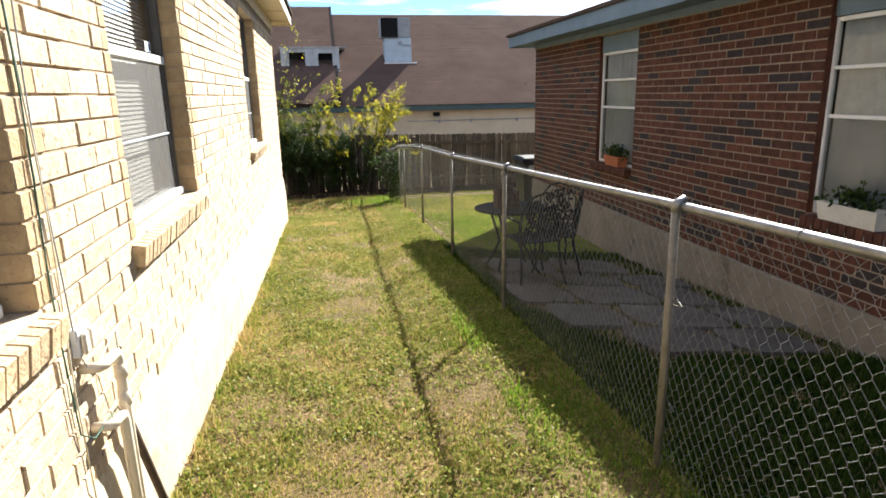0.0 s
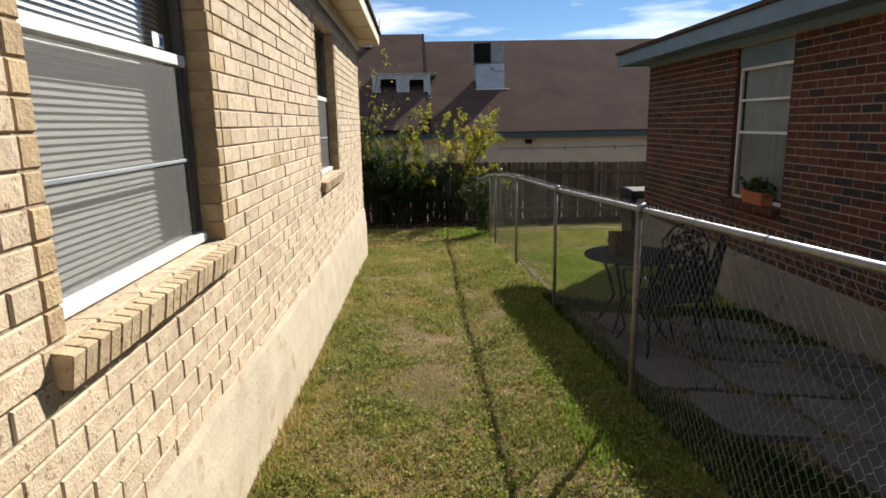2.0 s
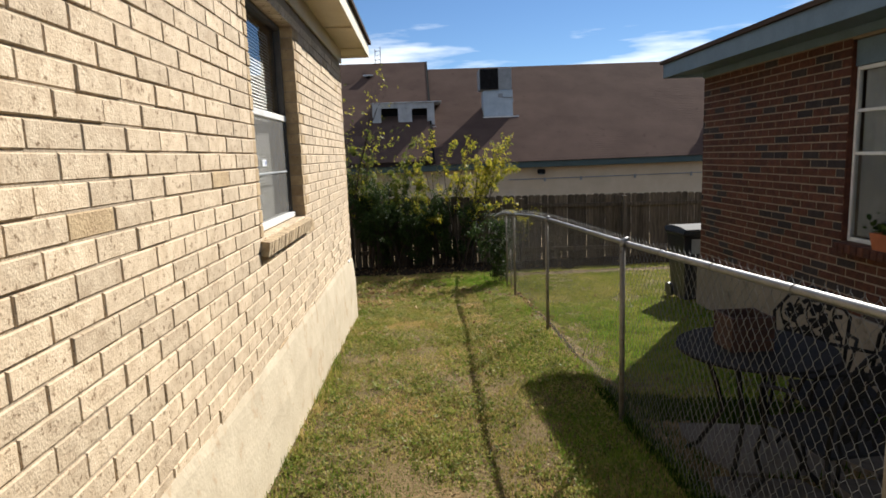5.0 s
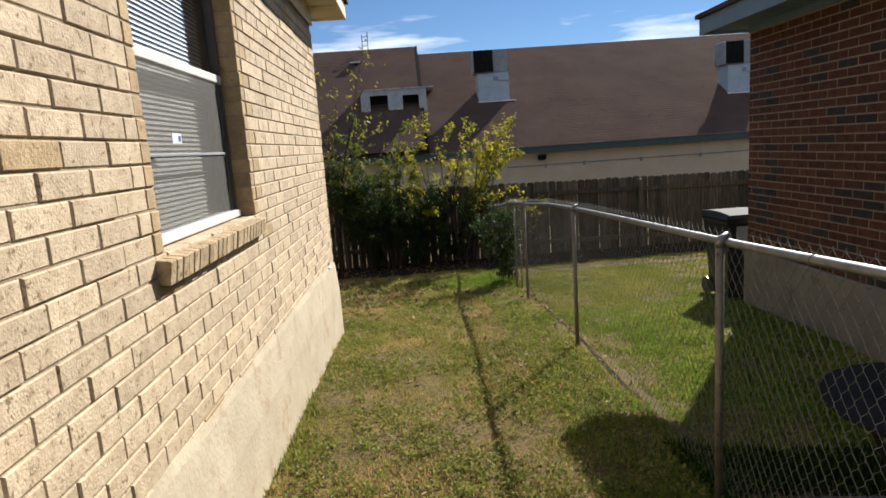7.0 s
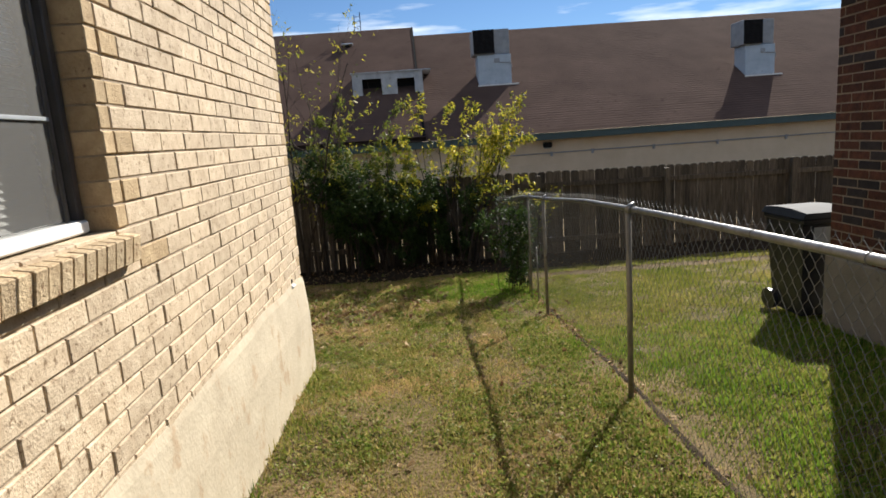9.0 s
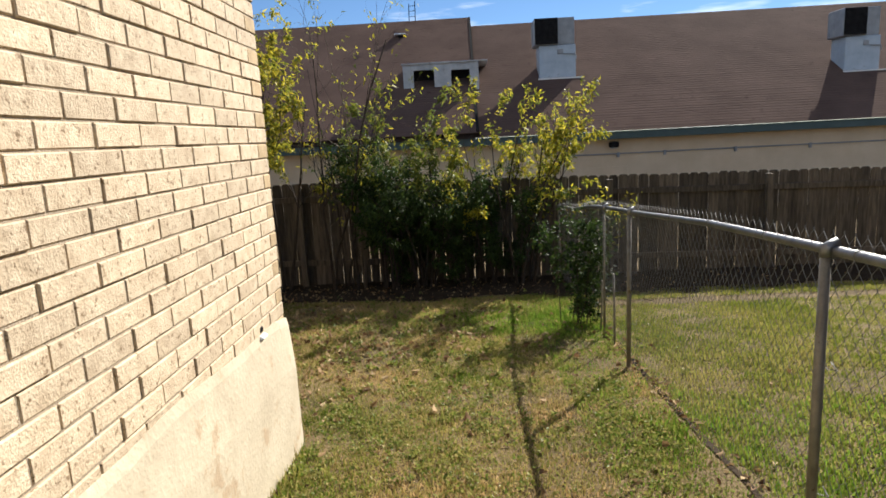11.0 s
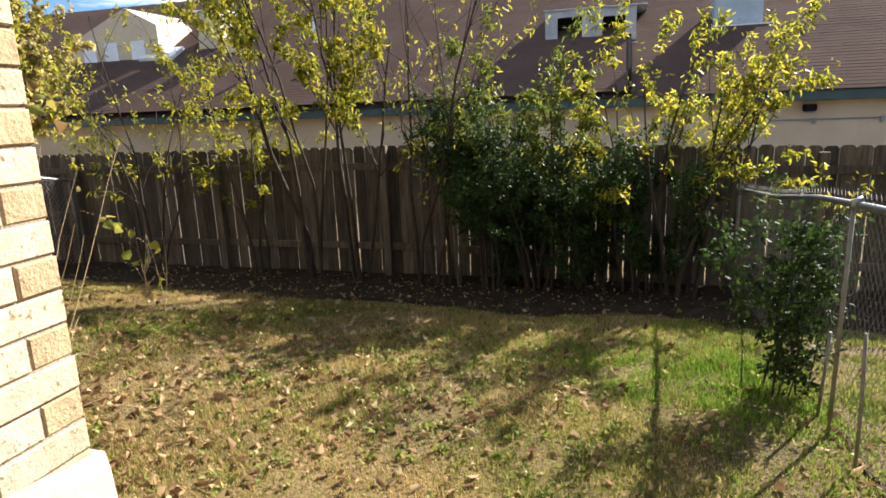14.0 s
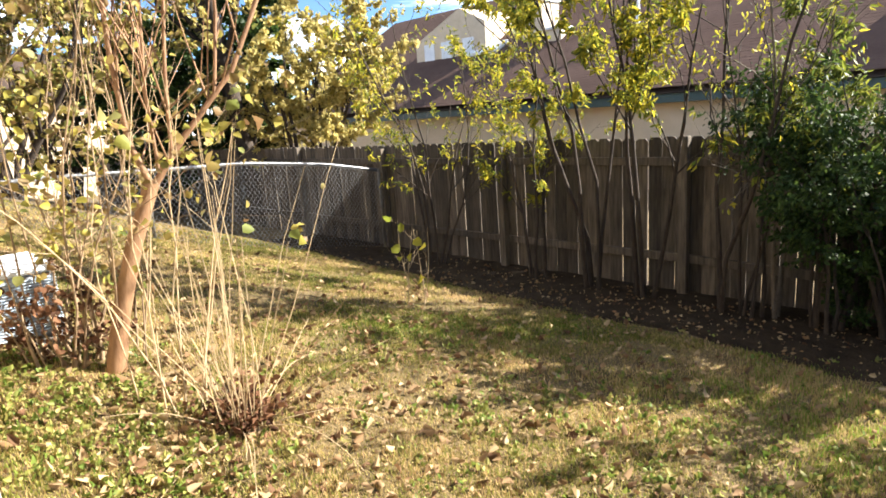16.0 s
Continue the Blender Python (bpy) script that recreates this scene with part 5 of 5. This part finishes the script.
plant("tree", "dark evergreen tree behind the wire fence", "tree", (-14.6, 18.5), 7, 4.6, 0.36, 18000, 0.13, GREEN_LEAF, BARK, 58, bare=0.0, start=0.05, radius=0.08, twigs=4, per_tip=12, width=0.3)
plant("tree", "thin-leaved tree in tawny autumn colour", "tree", (-13.0, 13.2), 5, 5.5, 0.4, 16000, 0.085, MIXED_LEAF, BARK, 55, bare=0.05, start=0.2, radius=0.08, twigs=4, per_tip=12, width=0.35)
plant("tree", "thin-leaved tree in tawny autumn colour", "tree", (-14.6, 14.5), 5, 4.6, 0.4, 11000, 0.085, MIXED_LEAF, BARK, 59, bare=0.05, start=0.1, radius=0.07, twigs=4, per_tip=12, width=0.35)
back_house = thing("neighbour_house", "distant pale house behind the trees", "house", (-24, 16, 0.2))
part("wall", Shape().box(-4, 0, -6, 4, -1.5, 2.2), STUCCO, back_house)
part("roof", Shape().add([(-4.4, -6.4, 2.2), (0.4, -6.4, 2.2), (0.4, 4.4, 2.2), (-4.4, 4.4, 2.2), (-2, -6.4, 3.8), (-2, 4.4, 3.8)], [(0, 1, 4), (1, 2, 5, 4), (2, 3, 5), (3, 0, 4, 5), (3, 2, 1, 0)]), SHINGLE, back_house)

# plants in the window boxes
for k, bx in enumerate(BOXES):
    rng = np.random.default_rng(70 + k)
    q = rng.normal(size=(170, 3)) * np.array([0.03, 0.13, 0.05]) + np.array([0, 0, 0.18])
    q[:, 0] = np.clip(q[:, 0], -0.07, 0.05)
    dd = rng.normal(size=(170, 3)) + np.array([-0.4, 0, 0.6])
    dd /= np.linalg.norm(dd, axis=1)[:, None]
    part("foliage", blades("foliage", q, dd, rng.uniform(0.03, 0.07, 170), 0.33, GREEN_LEAF, rng=rng), GREEN_LEAF, bx, "dark leafy houseplants")
    st = Shape()
    for _ in range(12):
        yy = rng.uniform(-0.16, 0.16)
        st.tube([(0, yy, 0.09), (rng.uniform(-0.03, 0.02), yy * 1.2, 0.22)], 0.004, 4, False)
    part("stems", st, BARK, bx)

# ---- lawn ----
def grass_mat(name, stops, drift):
    m = bpy.data.materials.new(name)
    m.use_nodes = True
    _t = m.node_tree
    _b = _t.nodes["Principled BSDF"]
    _co, _geo = _t.nodes.new("ShaderNodeTexCoord"), _t.nodes.new("ShaderNodeNewGeometry")
    _n1, _n2 = _t.nodes.new("ShaderNodeTexNoise"), _t.nodes.new("ShaderNodeTexNoise")
    _n1.inputs["Scale"].default_value, _n1.inputs["Detail"].default_value = 0.9, 3.0
    _n2.inputs["Scale"].default_value, _n2.inputs["Detail"].default_value = 6.0, 2.0
    _r = _t.nodes.new("ShaderNodeValToRGB")
    _e = _r.color_ramp.elements
    _e.new(0.5)
    _e.new(0.7)
    for i, (p_, c_) in enumerate(zip((0.12, 0.42, 0.66, 0.92), stops)):
        _e[i].position, _e[i].color = p_, (*c_, 1)
    _add, _sum, _sum2 = _t.nodes.new("ShaderNodeMath"), _t.nodes.new("ShaderNodeMath"), _t.nodes.new("ShaderNodeMath")
    _add.operation = _sum.operation = _sum2.operation = "MULTIPLY_ADD"
    _add.inputs[1].default_value, _add.inputs[2].default_value = 0.55, 0.03 - 0.5 * drift
    _sum.inputs[1].default_value = drift
    _sum2.inputs[1].default_value = 0.45
    for q in (_n1, _n2):
        _t.links.new(_co.outputs["Object"], q.inputs["Vector"])
    _t.links.new(_geo.outputs["Random Per Island"], _add.inputs[0])
    _t.links.new(_n1.outputs["Fac"], _sum.inputs[0])
    _t.links.new(_add.outputs[0], _sum.inputs[2])
    _t.links.new(_n2.outputs["Fac"], _sum2.inputs[0])
    _t.links.new(_sum.outputs[0], _sum2.inputs[2])
    _t.links.new(_sum2.outputs[0], _r.inputs["Fac"])
    _t.links.new(_r.outputs["Color"], _b.inputs["Base Color"])
    _b.inputs["Roughness"].default_value = 0.75
    _b.inputs["Specular IOR Level"].default_value = 0.08
    _tr, _ms = _t.nodes.new("ShaderNodeBsdfTranslucent"), _t.nodes.new("ShaderNodeMixShader")
    _ms.inputs["Fac"].default_value = 0.4
    _t.links.new(_r.outputs["Color"], _tr.inputs["Color"])
    _t.links.new(_b.outputs[0], _ms.inputs[1])
    _t.links.new(_tr.outputs[0], _ms.inputs[2])
    _t.links.new(_ms.outputs[0], _t.nodes["Material Output"].inputs["Surface"])
    return m


GRASS = grass_mat("mown grass", ((0.060, 0.118, 0.012), (0.215, 0.238, 0.040), (0.40, 0.325, 0.115), (0.53, 0.36, 0.18)), 1.5)
# deep green darkened further, putting the red house's shade into the groundcover
SHADED_GROUNDCOVER = grass_mat("dense groundcover with shade", ((0.012, 0.030, 0.004), (0.028, 0.055, 0.008), (0.05, 0.08, 0.013), (0.08, 0.10, 0.022)), 0.6)
DRY_GRASS = grass_mat("autumn grass", ((0.07, 0.115, 0.014), (0.22, 0.215, 0.046), (0.43, 0.32, 0.135), (0.56, 0.385, 0.20)), 1.25)
MEADOW = grass_mat("yellowing meadow grass", ((0.08, 0.135, 0.014), (0.185, 0.22, 0.032), (0.31, 0.295, 0.08), (0.42, 0.34, 0.13)), 0.9)
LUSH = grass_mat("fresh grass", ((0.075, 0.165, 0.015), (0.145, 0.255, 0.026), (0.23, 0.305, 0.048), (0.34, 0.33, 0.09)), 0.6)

BARE_PATCHES = ((-0.55, 3.2, 0.34), (1.02, 3.5, 0.30), (0.30, 5.6, 0.22), (-0.20, 8.2, 0.30), (0.35, 11.6, 0.42), (-0.67, 12.9, 0.48), (-0.65, 13.85, 0.40), (-2.1, 13.3, 0.45), (-3.2, 13.2, 0.4))
SX, SZ = np.array([a for a, _ in SLOPE]), np.array([b for _, b in SLOPE])


def ground_many(x, y):
    z = np.interp(y, SX, SZ)
    z = z + np.where(x < -1.2, 0.04 * np.minimum(-1.2 - x, 7.0) * np.clip(16 - y, 0, 5), 0)
    z = z - np.where((y > 6) & (y < 15), 0.05 * np.clip((x - 1.38 - 0.018 * y) / 0.10, 0, 1), 0)
    return z - np.where(x > 1.5, 0.10 * np.minimum(x - 1.5, 2.6) * np.clip((12.5 - y) / 4.5, 0, 1), 0)


def grass(name, label, x0, x1, y0, y1, per_m2, seed, h=(0.025, 0.06), w=0.0045, kind_of=GRASS, fade=0.0):
    r = np.random.default_rng(seed)
    n = int((x1 - x0) * (y1 - y0) * per_m2)
    x, y = r.uniform(x0, x1, n), r.uniform(y0, y1, n)
    tuft = np.sin(x * 7.3 + 1.7 * np.sin(y * 5.1)) * np.sin(y * 6.7 + 1.3 * np.sin(x * 4.3))
    patch = np.sin(x * 1.9 + 2.0 * np.sin(y * 0.8)) * np.sin(y * 1.3 + 1.5 * np.sin(x * 1.1))
    keep = r.uniform(size=n) < 0.72 + 0.2 * tuft + 0.22 * patch
    keep &= ~((x > 1.6) & (x < 3.85) & (y > 3.5) & (y < 7.2) & (x > 2.1 - 0.45 * (y - 3.5))) | (r.uniform(size=n) < 0.16)
    for px_, py_, pr_ in BARE_PATCHES:
        keep &= (np.hypot(x - px_, (y - py_) * 0.8) > pr_ * (0.75 + 0.25 * tuft)) | (r.uniform(size=n) < 0.42)
    keep &= (np.abs(x - fence_x(y) - 0.06) > 0.045 + 0.02 * tuft) | (y < 8.6) | (y > 13.4) | (r.uniform(size=n) < 0.2)
    if fade:
        rim = np.minimum(np.minimum(x - x0, x1 - x), np.minimum(y - y0, y1 - y)) / fade
        keep &= r.uniform(size=n) < np.clip(rim + 0.35 * tuft, 0, 1)
    for x0_, x1_, y0_, y1_ in SLABS:
        keep &= ~((np.abs(x - (x0_ + x1_) / 2) < (x1_ - x0_) * 0.49) & (np.abs(y - (y0_ + y1_) / 2) < (y1_ - y0_) * 0.49))
    x, y, tuft = x[keep], y[keep], tuft[keep]
    n = len(x)
    base = np.stack([x, y, ground_many(x, y) - 0.004], 1)
    a = r.uniform(0, 2 * np.pi, n)
    lean_ = np.abs(r.normal(size=n)) * 0.75
    d = np.stack([np.cos(a) * lean_, np.sin(a) * lean_, np.ones(n)], 1)
    d /= np.linalg.norm(d, axis=1)[:, None]
    s = np.stack([-np.sin(a), np.cos(a), np.zeros(n)], 1) * (w * r.uniform(0.6, 1.3, n))[:, None]
    L = (r.uniform(h[0], h[1], n) * (1 + 0.25 * tuft))[:, None]
    v = np.stack([base - s, base + s, base + d * L], 1).reshape(-1, 3)
    me = bpy.data.meshes.new(name)
    me.vertices.add(3 * n)
    me.vertices.foreach_set("co", v.astype(np.float32).ravel())
    me.loops.add(3 * n)
    me.loops.foreach_set("vertex_index", np.arange(3 * n, dtype=np.int32))
    me.polygons.add(n)
    me.polygons.foreach_set("loop_start", np.arange(0, 3 * n, 3, dtype=np.int32))
    me.materials.append(kind_of)
    me.update(calc_edges=True)
    return tagged(part(name, me, kind_of), label, "grass", kind="stuff")


grass("lawn_grass", "short mown patchy green and straw-coloured grass", -0.74, 1.62, 1.0, 15.5, 11000, 81, (0.012, 0.034), 0.0042)
grass("lawn_grass", "greener grass beyond the wire fence", 1.6, 5.2, 7.6, 15.5, 8000, 82, (0.015, 0.045), 0.006, MEADOW)
grass("lawn_grass", "greener grass beyond the wire fence", 5.2, 9.0, 10.0, 15.5, 4000, 89, (0.015, 0.045), 0.007, MEADOW)
grass("clover_grass", "fresh green clovery grass beyond the wire fence", 1.62, 4.2, 7.6, 12.0, 4200, 79, (0.02, 0.055), 0.007, LUSH, 0.5)
grass("groundcover", "dense green unmown groundcover beside the red house, darkened as its shade", 1.42, 3.9, 0.5, 7.7, 9000, 87, (0.03, 0.085), 0.007, SHADED_GROUNDCOVER)
grass("lawn_grass", "dry leaf-strewn autumn grass", -8.5, -0.74, 11.05, 15.5, 9500, 83, (0.012, 0.038), 0.0042, DRY_GRASS)
grass("straw_grass", "flattened straw-coloured autumn grass", -3.6, 0.9, 11.1, 15.4, 3200, 80, (0.02, 0.05), 0.0035, DRY_GRASS)
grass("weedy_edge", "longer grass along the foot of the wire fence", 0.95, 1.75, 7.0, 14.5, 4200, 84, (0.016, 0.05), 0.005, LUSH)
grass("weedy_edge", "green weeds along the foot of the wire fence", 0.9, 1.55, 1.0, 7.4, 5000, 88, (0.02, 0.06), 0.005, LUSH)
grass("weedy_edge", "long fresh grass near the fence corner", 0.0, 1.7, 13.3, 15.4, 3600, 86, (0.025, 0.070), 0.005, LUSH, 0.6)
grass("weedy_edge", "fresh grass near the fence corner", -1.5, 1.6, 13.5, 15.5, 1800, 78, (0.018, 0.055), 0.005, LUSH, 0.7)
grass("weedy_edge", "longer tufts along the foundation", -0.745, -0.64, 1.0, 11.0, 3500, 85, (0.03, 0.09), 0.005)

# bare dark earth at the board fence's foot, widened to paint its cast shade
EARTH_AND_SHADE = mat("dark earth and shade", (0.022, 0.015, 0.0095), (0.050, 0.035, 0.021), 5, 1.0, 0.9, 35, spots=(0.08, 0.05, 0.03), spot_scale=14, spot_cut=0.62, depth=0.03, spec=0.1)
eb = Shape()
ex_ = np.arange(-9.0, 13.0, 0.12)
for x in ex_:
    x = float(x)
    front = 15.42 + 0.34 * noise.noise((x * 0.9, 5.0, 0.0)) + 0.22 * noise.noise((x * 3.1, 9.0, 0.0))
    for u in (0.0, 0.04, 0.3, 0.65, 1.0):
        y = front + (17.1 - front) * u
        eb.v.append((x, y, ground_relief(x, y) + (-0.01 if u == 0 else 0.02 + 0.012 * noise.noise((x * 4, y * 4, 1.0)))))
eb.f = [(i * 5 + j, i * 5 + 5 + j, i * 5 + 6 + j, i * 5 + 1 + j) for i in range(len(ex_) - 1) for j in range(4)]
tagged(part("earth_strip", eb, EARTH_AND_SHADE, smooth=True), "bare leafy earth under the board fence, widened to darken its shade", "soil", kind="structure")

gv = Shape()
gy_ = np.arange(8.4, 13.5, 0.09)
for y in gy_:
    y = float(y)
    mid = fence_x(y) + 0.065 + 0.018 * noise.noise((y * 2.3, 2.0, 0.0))
    half = max(0.006, 0.030 + 0.022 * noise.noise((y * 3.7, 6.0, 0.0)))
    gv.v += [(mid - half, y, ground_relief(mid - half, y) + 0.002), (mid, y, ground_relief(mid, y) + 0.012), (mid + half, y, ground_relief(mid + half, y) + 0.002)]
gv.f = [(i * 3 + j, i * 3 + j + 1, i * 3 + j + 4, i * 3 + j + 3) for i in range(len(gy_) - 1) for j in range(2)]
tagged(part("earth_groove", gv, EARTH_AND_SHADE, smooth=True), "dark earth line along the foot of the wire fence", "soil", kind="structure")

# fallen leaves and straw
rng = np.random.default_rng(91)


def litter(name, label, cx, cy, sx, sy, n, size, seed):
    r = np.random.default_rng(seed)
    x, y = cx + r.normal(size=n) * sx, cy + r.normal(size=n) * sy
    ok = ~((x < -0.7) & (y < 11.1)) & (y < 16.75)
    x, y = x[ok], y[ok]
    p_ = np.stack([x, y, ground_many(x, y) + r.uniform(0.008, 0.032, len(x))], 1)
    d = np.stack([r.normal(size=len(x)), r.normal(size=len(x)), r.normal(size=len(x)) * 0.35], 1)
    d /= np.linalg.norm(d, axis=1)[:, None]
    return tagged(part(name, blades(name, p_, d, r.uniform(0.4, 1.4, len(x)) * size, 0.30, DRY_LEAF, 0.34, r), DRY_LEAF), label, "leaves", kind="stuff")


def weeds(name, label, cx, cy, sx, sy, n, seed, leaf=(0.016, 0.042), even=False):
    """Low leafy weeds: rosettes of a few upright leaves each."""
    r = np.random.default_rng(seed)
    if even:
        x, y = cx + r.uniform(-1, 1, n) * sx, cy + r.uniform(-1, 1, n) * sy
        patch = np.sin(x * 4.1 + 2.0 * np.sin(y * 1.7)) * np.sin(y * 3.3 + 1.5 * np.sin(x * 2.9)) + 0.25 * x
        sel = patch > r.uniform(-0.6, 0.9, n)
        x, y = x[sel], y[sel]
    else:
        x, y = cx + r.normal(size=n) * sx, cy + r.normal(size=n) * sy
    ok = ~((x < -0.7) & (y < 11.12))
    x, y = np.repeat(x[ok], 9), np.repeat(y[ok], 9)
    m = len(x)
    x, y = x + r.normal(size=m) * 0.022, y + r.normal(size=m) * 0.022
    p_ = np.stack([x, y, ground_many(x, y) + np.abs(r.normal(size=m)) * 0.022], 1)
    d = np.stack([r.normal(size=m), r.normal(size=m), np.abs(r.normal(size=m)) * 0.9 + 0.2], 1)
    d /= np.linalg.norm(d, axis=1)[:, None]
    return tagged(part(name, blades(name, p_, d, r.uniform(leaf[0], leaf[1], m), 0.33, WEED_LEAF, 0.22, r), WEED_LEAF), label, "weeds", kind="stuff")


weeds("low_weeds", "low green weeds round the dry stalks", -2.55, 11.75, 0.6, 0.34, 170, 71)
weeds("low_weeds", "low green weeds by the house corner", -3.1, 11.4, 0.6, 0.22, 120, 72)
weeds("low_weeds", "low clover-like weeds in the mown grass", 0.35, 6.5, 1.05, 5.6, 13000, 74, (0.010, 0.025), True)
weeds("low_weeds", "scattered green weeds in the autumn grass", -1.0, 13.4, 1.3, 0.9, 420, 73)
litter("fallen_leaves", "scattered curled brown leaves on the lawn", -1.8, 13.3, 1.6, 1.0, 1900, 0.052, 92)
litter("fallen_leaves", "drift of brown leaves round the dry stalks", -2.5, 11.9, 0.7, 0.4, 900, 0.048, 93)
litter("fallen_leaves", "brown leaves gathered along the wire fence", 1.60, 11.4, 0.07, 1.3, 240, 0.036, 94)
litter("fallen_leaves", "few brown leaves in the side yard", 0.3, 10.8, 0.7, 1.6, 120, 0.042, 95)
litter("fallen_leaves", "leaf mould under the board fence", -2.0, 16.1, 3.0, 0.40, 1500, 0.036, 96)
litter("fallen_leaves", "brown leaves across the far yard", -5.0, 14.0, 1.5, 1.4, 1000, 0.045, 97)

# ---- shingle courses on the two hipped roofs ----
def hip_courses(eave_a, eave_b, ridge_b, ridge_a, n):
    s = Shape()
    ea, eb_, rb_, ra = Vector(eave_a), Vector(eave_b), Vector(ridge_b), Vector(ridge_a)
    for k in range(n):
        t0, t1 = k / n, (k + 1) / n
        lo, hi, base = Vector((0, 0, 0.016)), Vector((0, 0, 0.004)), Vector((0, 0, 0.002))
        p = [ea.lerp(ra, t0), eb_.lerp(rb_, t0), eb_.lerp(rb_, t1), ea.lerp(ra, t1)]
        s.add([tuple(q) for q in (p[0] + lo, p[1] + lo, p[2] + hi, p[3] + hi, p[0] + base, p[1] + base)], [(0, 1, 2, 3), (4, 5, 1, 0)])
    return s


for house, x_near, x_far, y_a, y_b, zr, xr, ya_r, yb_r, up in ((tan_house, 0.36, -8.7, -6.6, 11.48, TOP + 0.257, -4.17, -2.0, 6.9, 1.675), (red_house, 8.4, -0.50, -6.5, REND + 0.26, RT + 0.192, 4.0, -2.2, 7.2, 1.27)):
    ra_, rb2 = (xr, ya_r, zr + up), (xr, yb_r, zr + up)
    for quad in (((x_near, y_a, zr), (x_near, y_b, zr), rb2, ra_), ((x_far, y_b, zr), (x_far, y_a, zr), ra_, rb2), ((x_near, y_b, zr), (x_far, y_b, zr), rb2, rb2), ((x_far, y_a, zr), (x_near, y_a, zr), ra_, ra_)):
        tagged(part("shingle_roofing", hip_courses(*quad, 34), SHINGLE, house), kind="stuff")

# ---- brickwork ----
random.seed(7)


def brick_wall(parent, rects, height, facing, pick, kinds, proud):
    """Bricks as parts where pick says so, the rest joined; facing is +1 or -1 along x."""
    turn = Matrix.Identity(4) if facing > 0 else Matrix.Diagonal((-1, 1, 1, 1))
    shared, rest = {}, [Shape() for _ in kinds]
    count = 0
    for y, ln, z in rects:
        k = 0
        u = random.random()
        while u > kinds[k][1]:
            u -= kinds[k][1]
            k += 1
        if facing > 0 and ln < 0.17 and any(abs(y - e) < 0.16 for e in (WEND, *WINDOWS[0], *WINDOWS[1], *WINDOWS[2])):
            k = 1
        dx = random.uniform(-proud, proud) * facing
        key = (k, round(ln, 2))
        tilt = random.uniform(-0.004, 0.004)
        if pick(y, z) and count < 300:
            if key not in shared:
                sh = brick_shape(ln, height)
                sh.v = [tuple(turn @ Vector(p)) for p in sh.v]
                if facing < 0:
                    sh.f = [tuple(reversed(f)) for f in sh.f]
                shared[key] = sh.mesh("brick", kinds[k][0])
            ob = part("brick", shared[key], None, parent)
            ob.location = (dx, y, z)
            ob.rotation_euler = (0, 0, tilt)
            count += 1
        else:
            sh = brick_shape(ln, height)
            fs = [tuple(reversed(f)) for f in sh.f] if facing < 0 else sh.f
            rest[k].add([(p[0] * facing + dx, p[1] + y, p[2] + z) for p in sh.v], fs)
    for (m_, _), s in zip(kinds, rest):
        if s.v:
            tagged(part("brickwork", s, m_, parent), kind="stuff")


SILL_BRICK = mat("brown sill brick", (0.37, 0.265, 0.15), (0.54, 0.42, 0.265), 16, 0.9, 0.5, 100, vary=0.16, spots=(0.20, 0.12, 0.06), spot_scale=34, spot_cut=0.57)
CLOSER = 0.078
rects = lay_bricks(-6.0, WEND, SILL - 0.96, TOP - 0.06, [(a - CLOSER, b + CLOSER, lo, hi) for a, b, lo, hi in holes])
for k in range(40):
    z = SILL - 0.96 + k * 0.080
    if z + 0.080 <= TOP - 0.06 and SILL - 0.03 < z + 0.040 < HEAD:
        rects += [(y + 0.0035, CLOSER - 0.007, z) for a, b in WINDOWS for y in (a - CLOSER, b)]
brick_wall(tan_house, rects, BH, 1, lambda y, z: 4.0 < y < 6.75 and 0.2 < z < 1.95, [(TAN_BRICK, 0.992), (mat("brown tan brick", (0.34, 0.235, 0.125), (0.49, 0.365, 0.21), 14, 0.9, 0.5, 90, vary=0.12, spots=(0.22, 0.13, 0.07), spot_scale=34), 1.0)], 0.003)
for a, b in WINDOWS:
    for k in range(int((b - a + 0.14) / 0.0595)):
        y = a - 0.08 + k * 0.0595
        s = Shape().soft_box(-0.11, 0.034, 0, 0.0545, -0.044, 0.044, 0.003)
        ob = part("sill_brick", s, SILL_BRICK, tan_house)
        ob.location = (0.012 + random.uniform(-0.003, 0.003), y, SILL - 0.066)
        ob.rotation_euler = (0, radians(9), 0)
    part("sill_bed", Shape().box(-0.105, 0.029, a - 0.078, b + 0.055, -0.040, 0.040, Matrix.Translation((0.012, 0, SILL - 0.066)) @ Matrix.Rotation(radians(9), 4, "Y")), MORTAR, tan_house)
rrects = lay_bricks(-6.0, REND, RB, RT - 0.06, rholes, joint=0.011)
brick_wall(red_house, rrects, 0.0685, -1, lambda y, z: 4.2 < y < 6.9 and 0.2 < z < 2.2, [(RED_BRICK, 0.80), (CHAR_BRICK, 1.0)], 0.002)
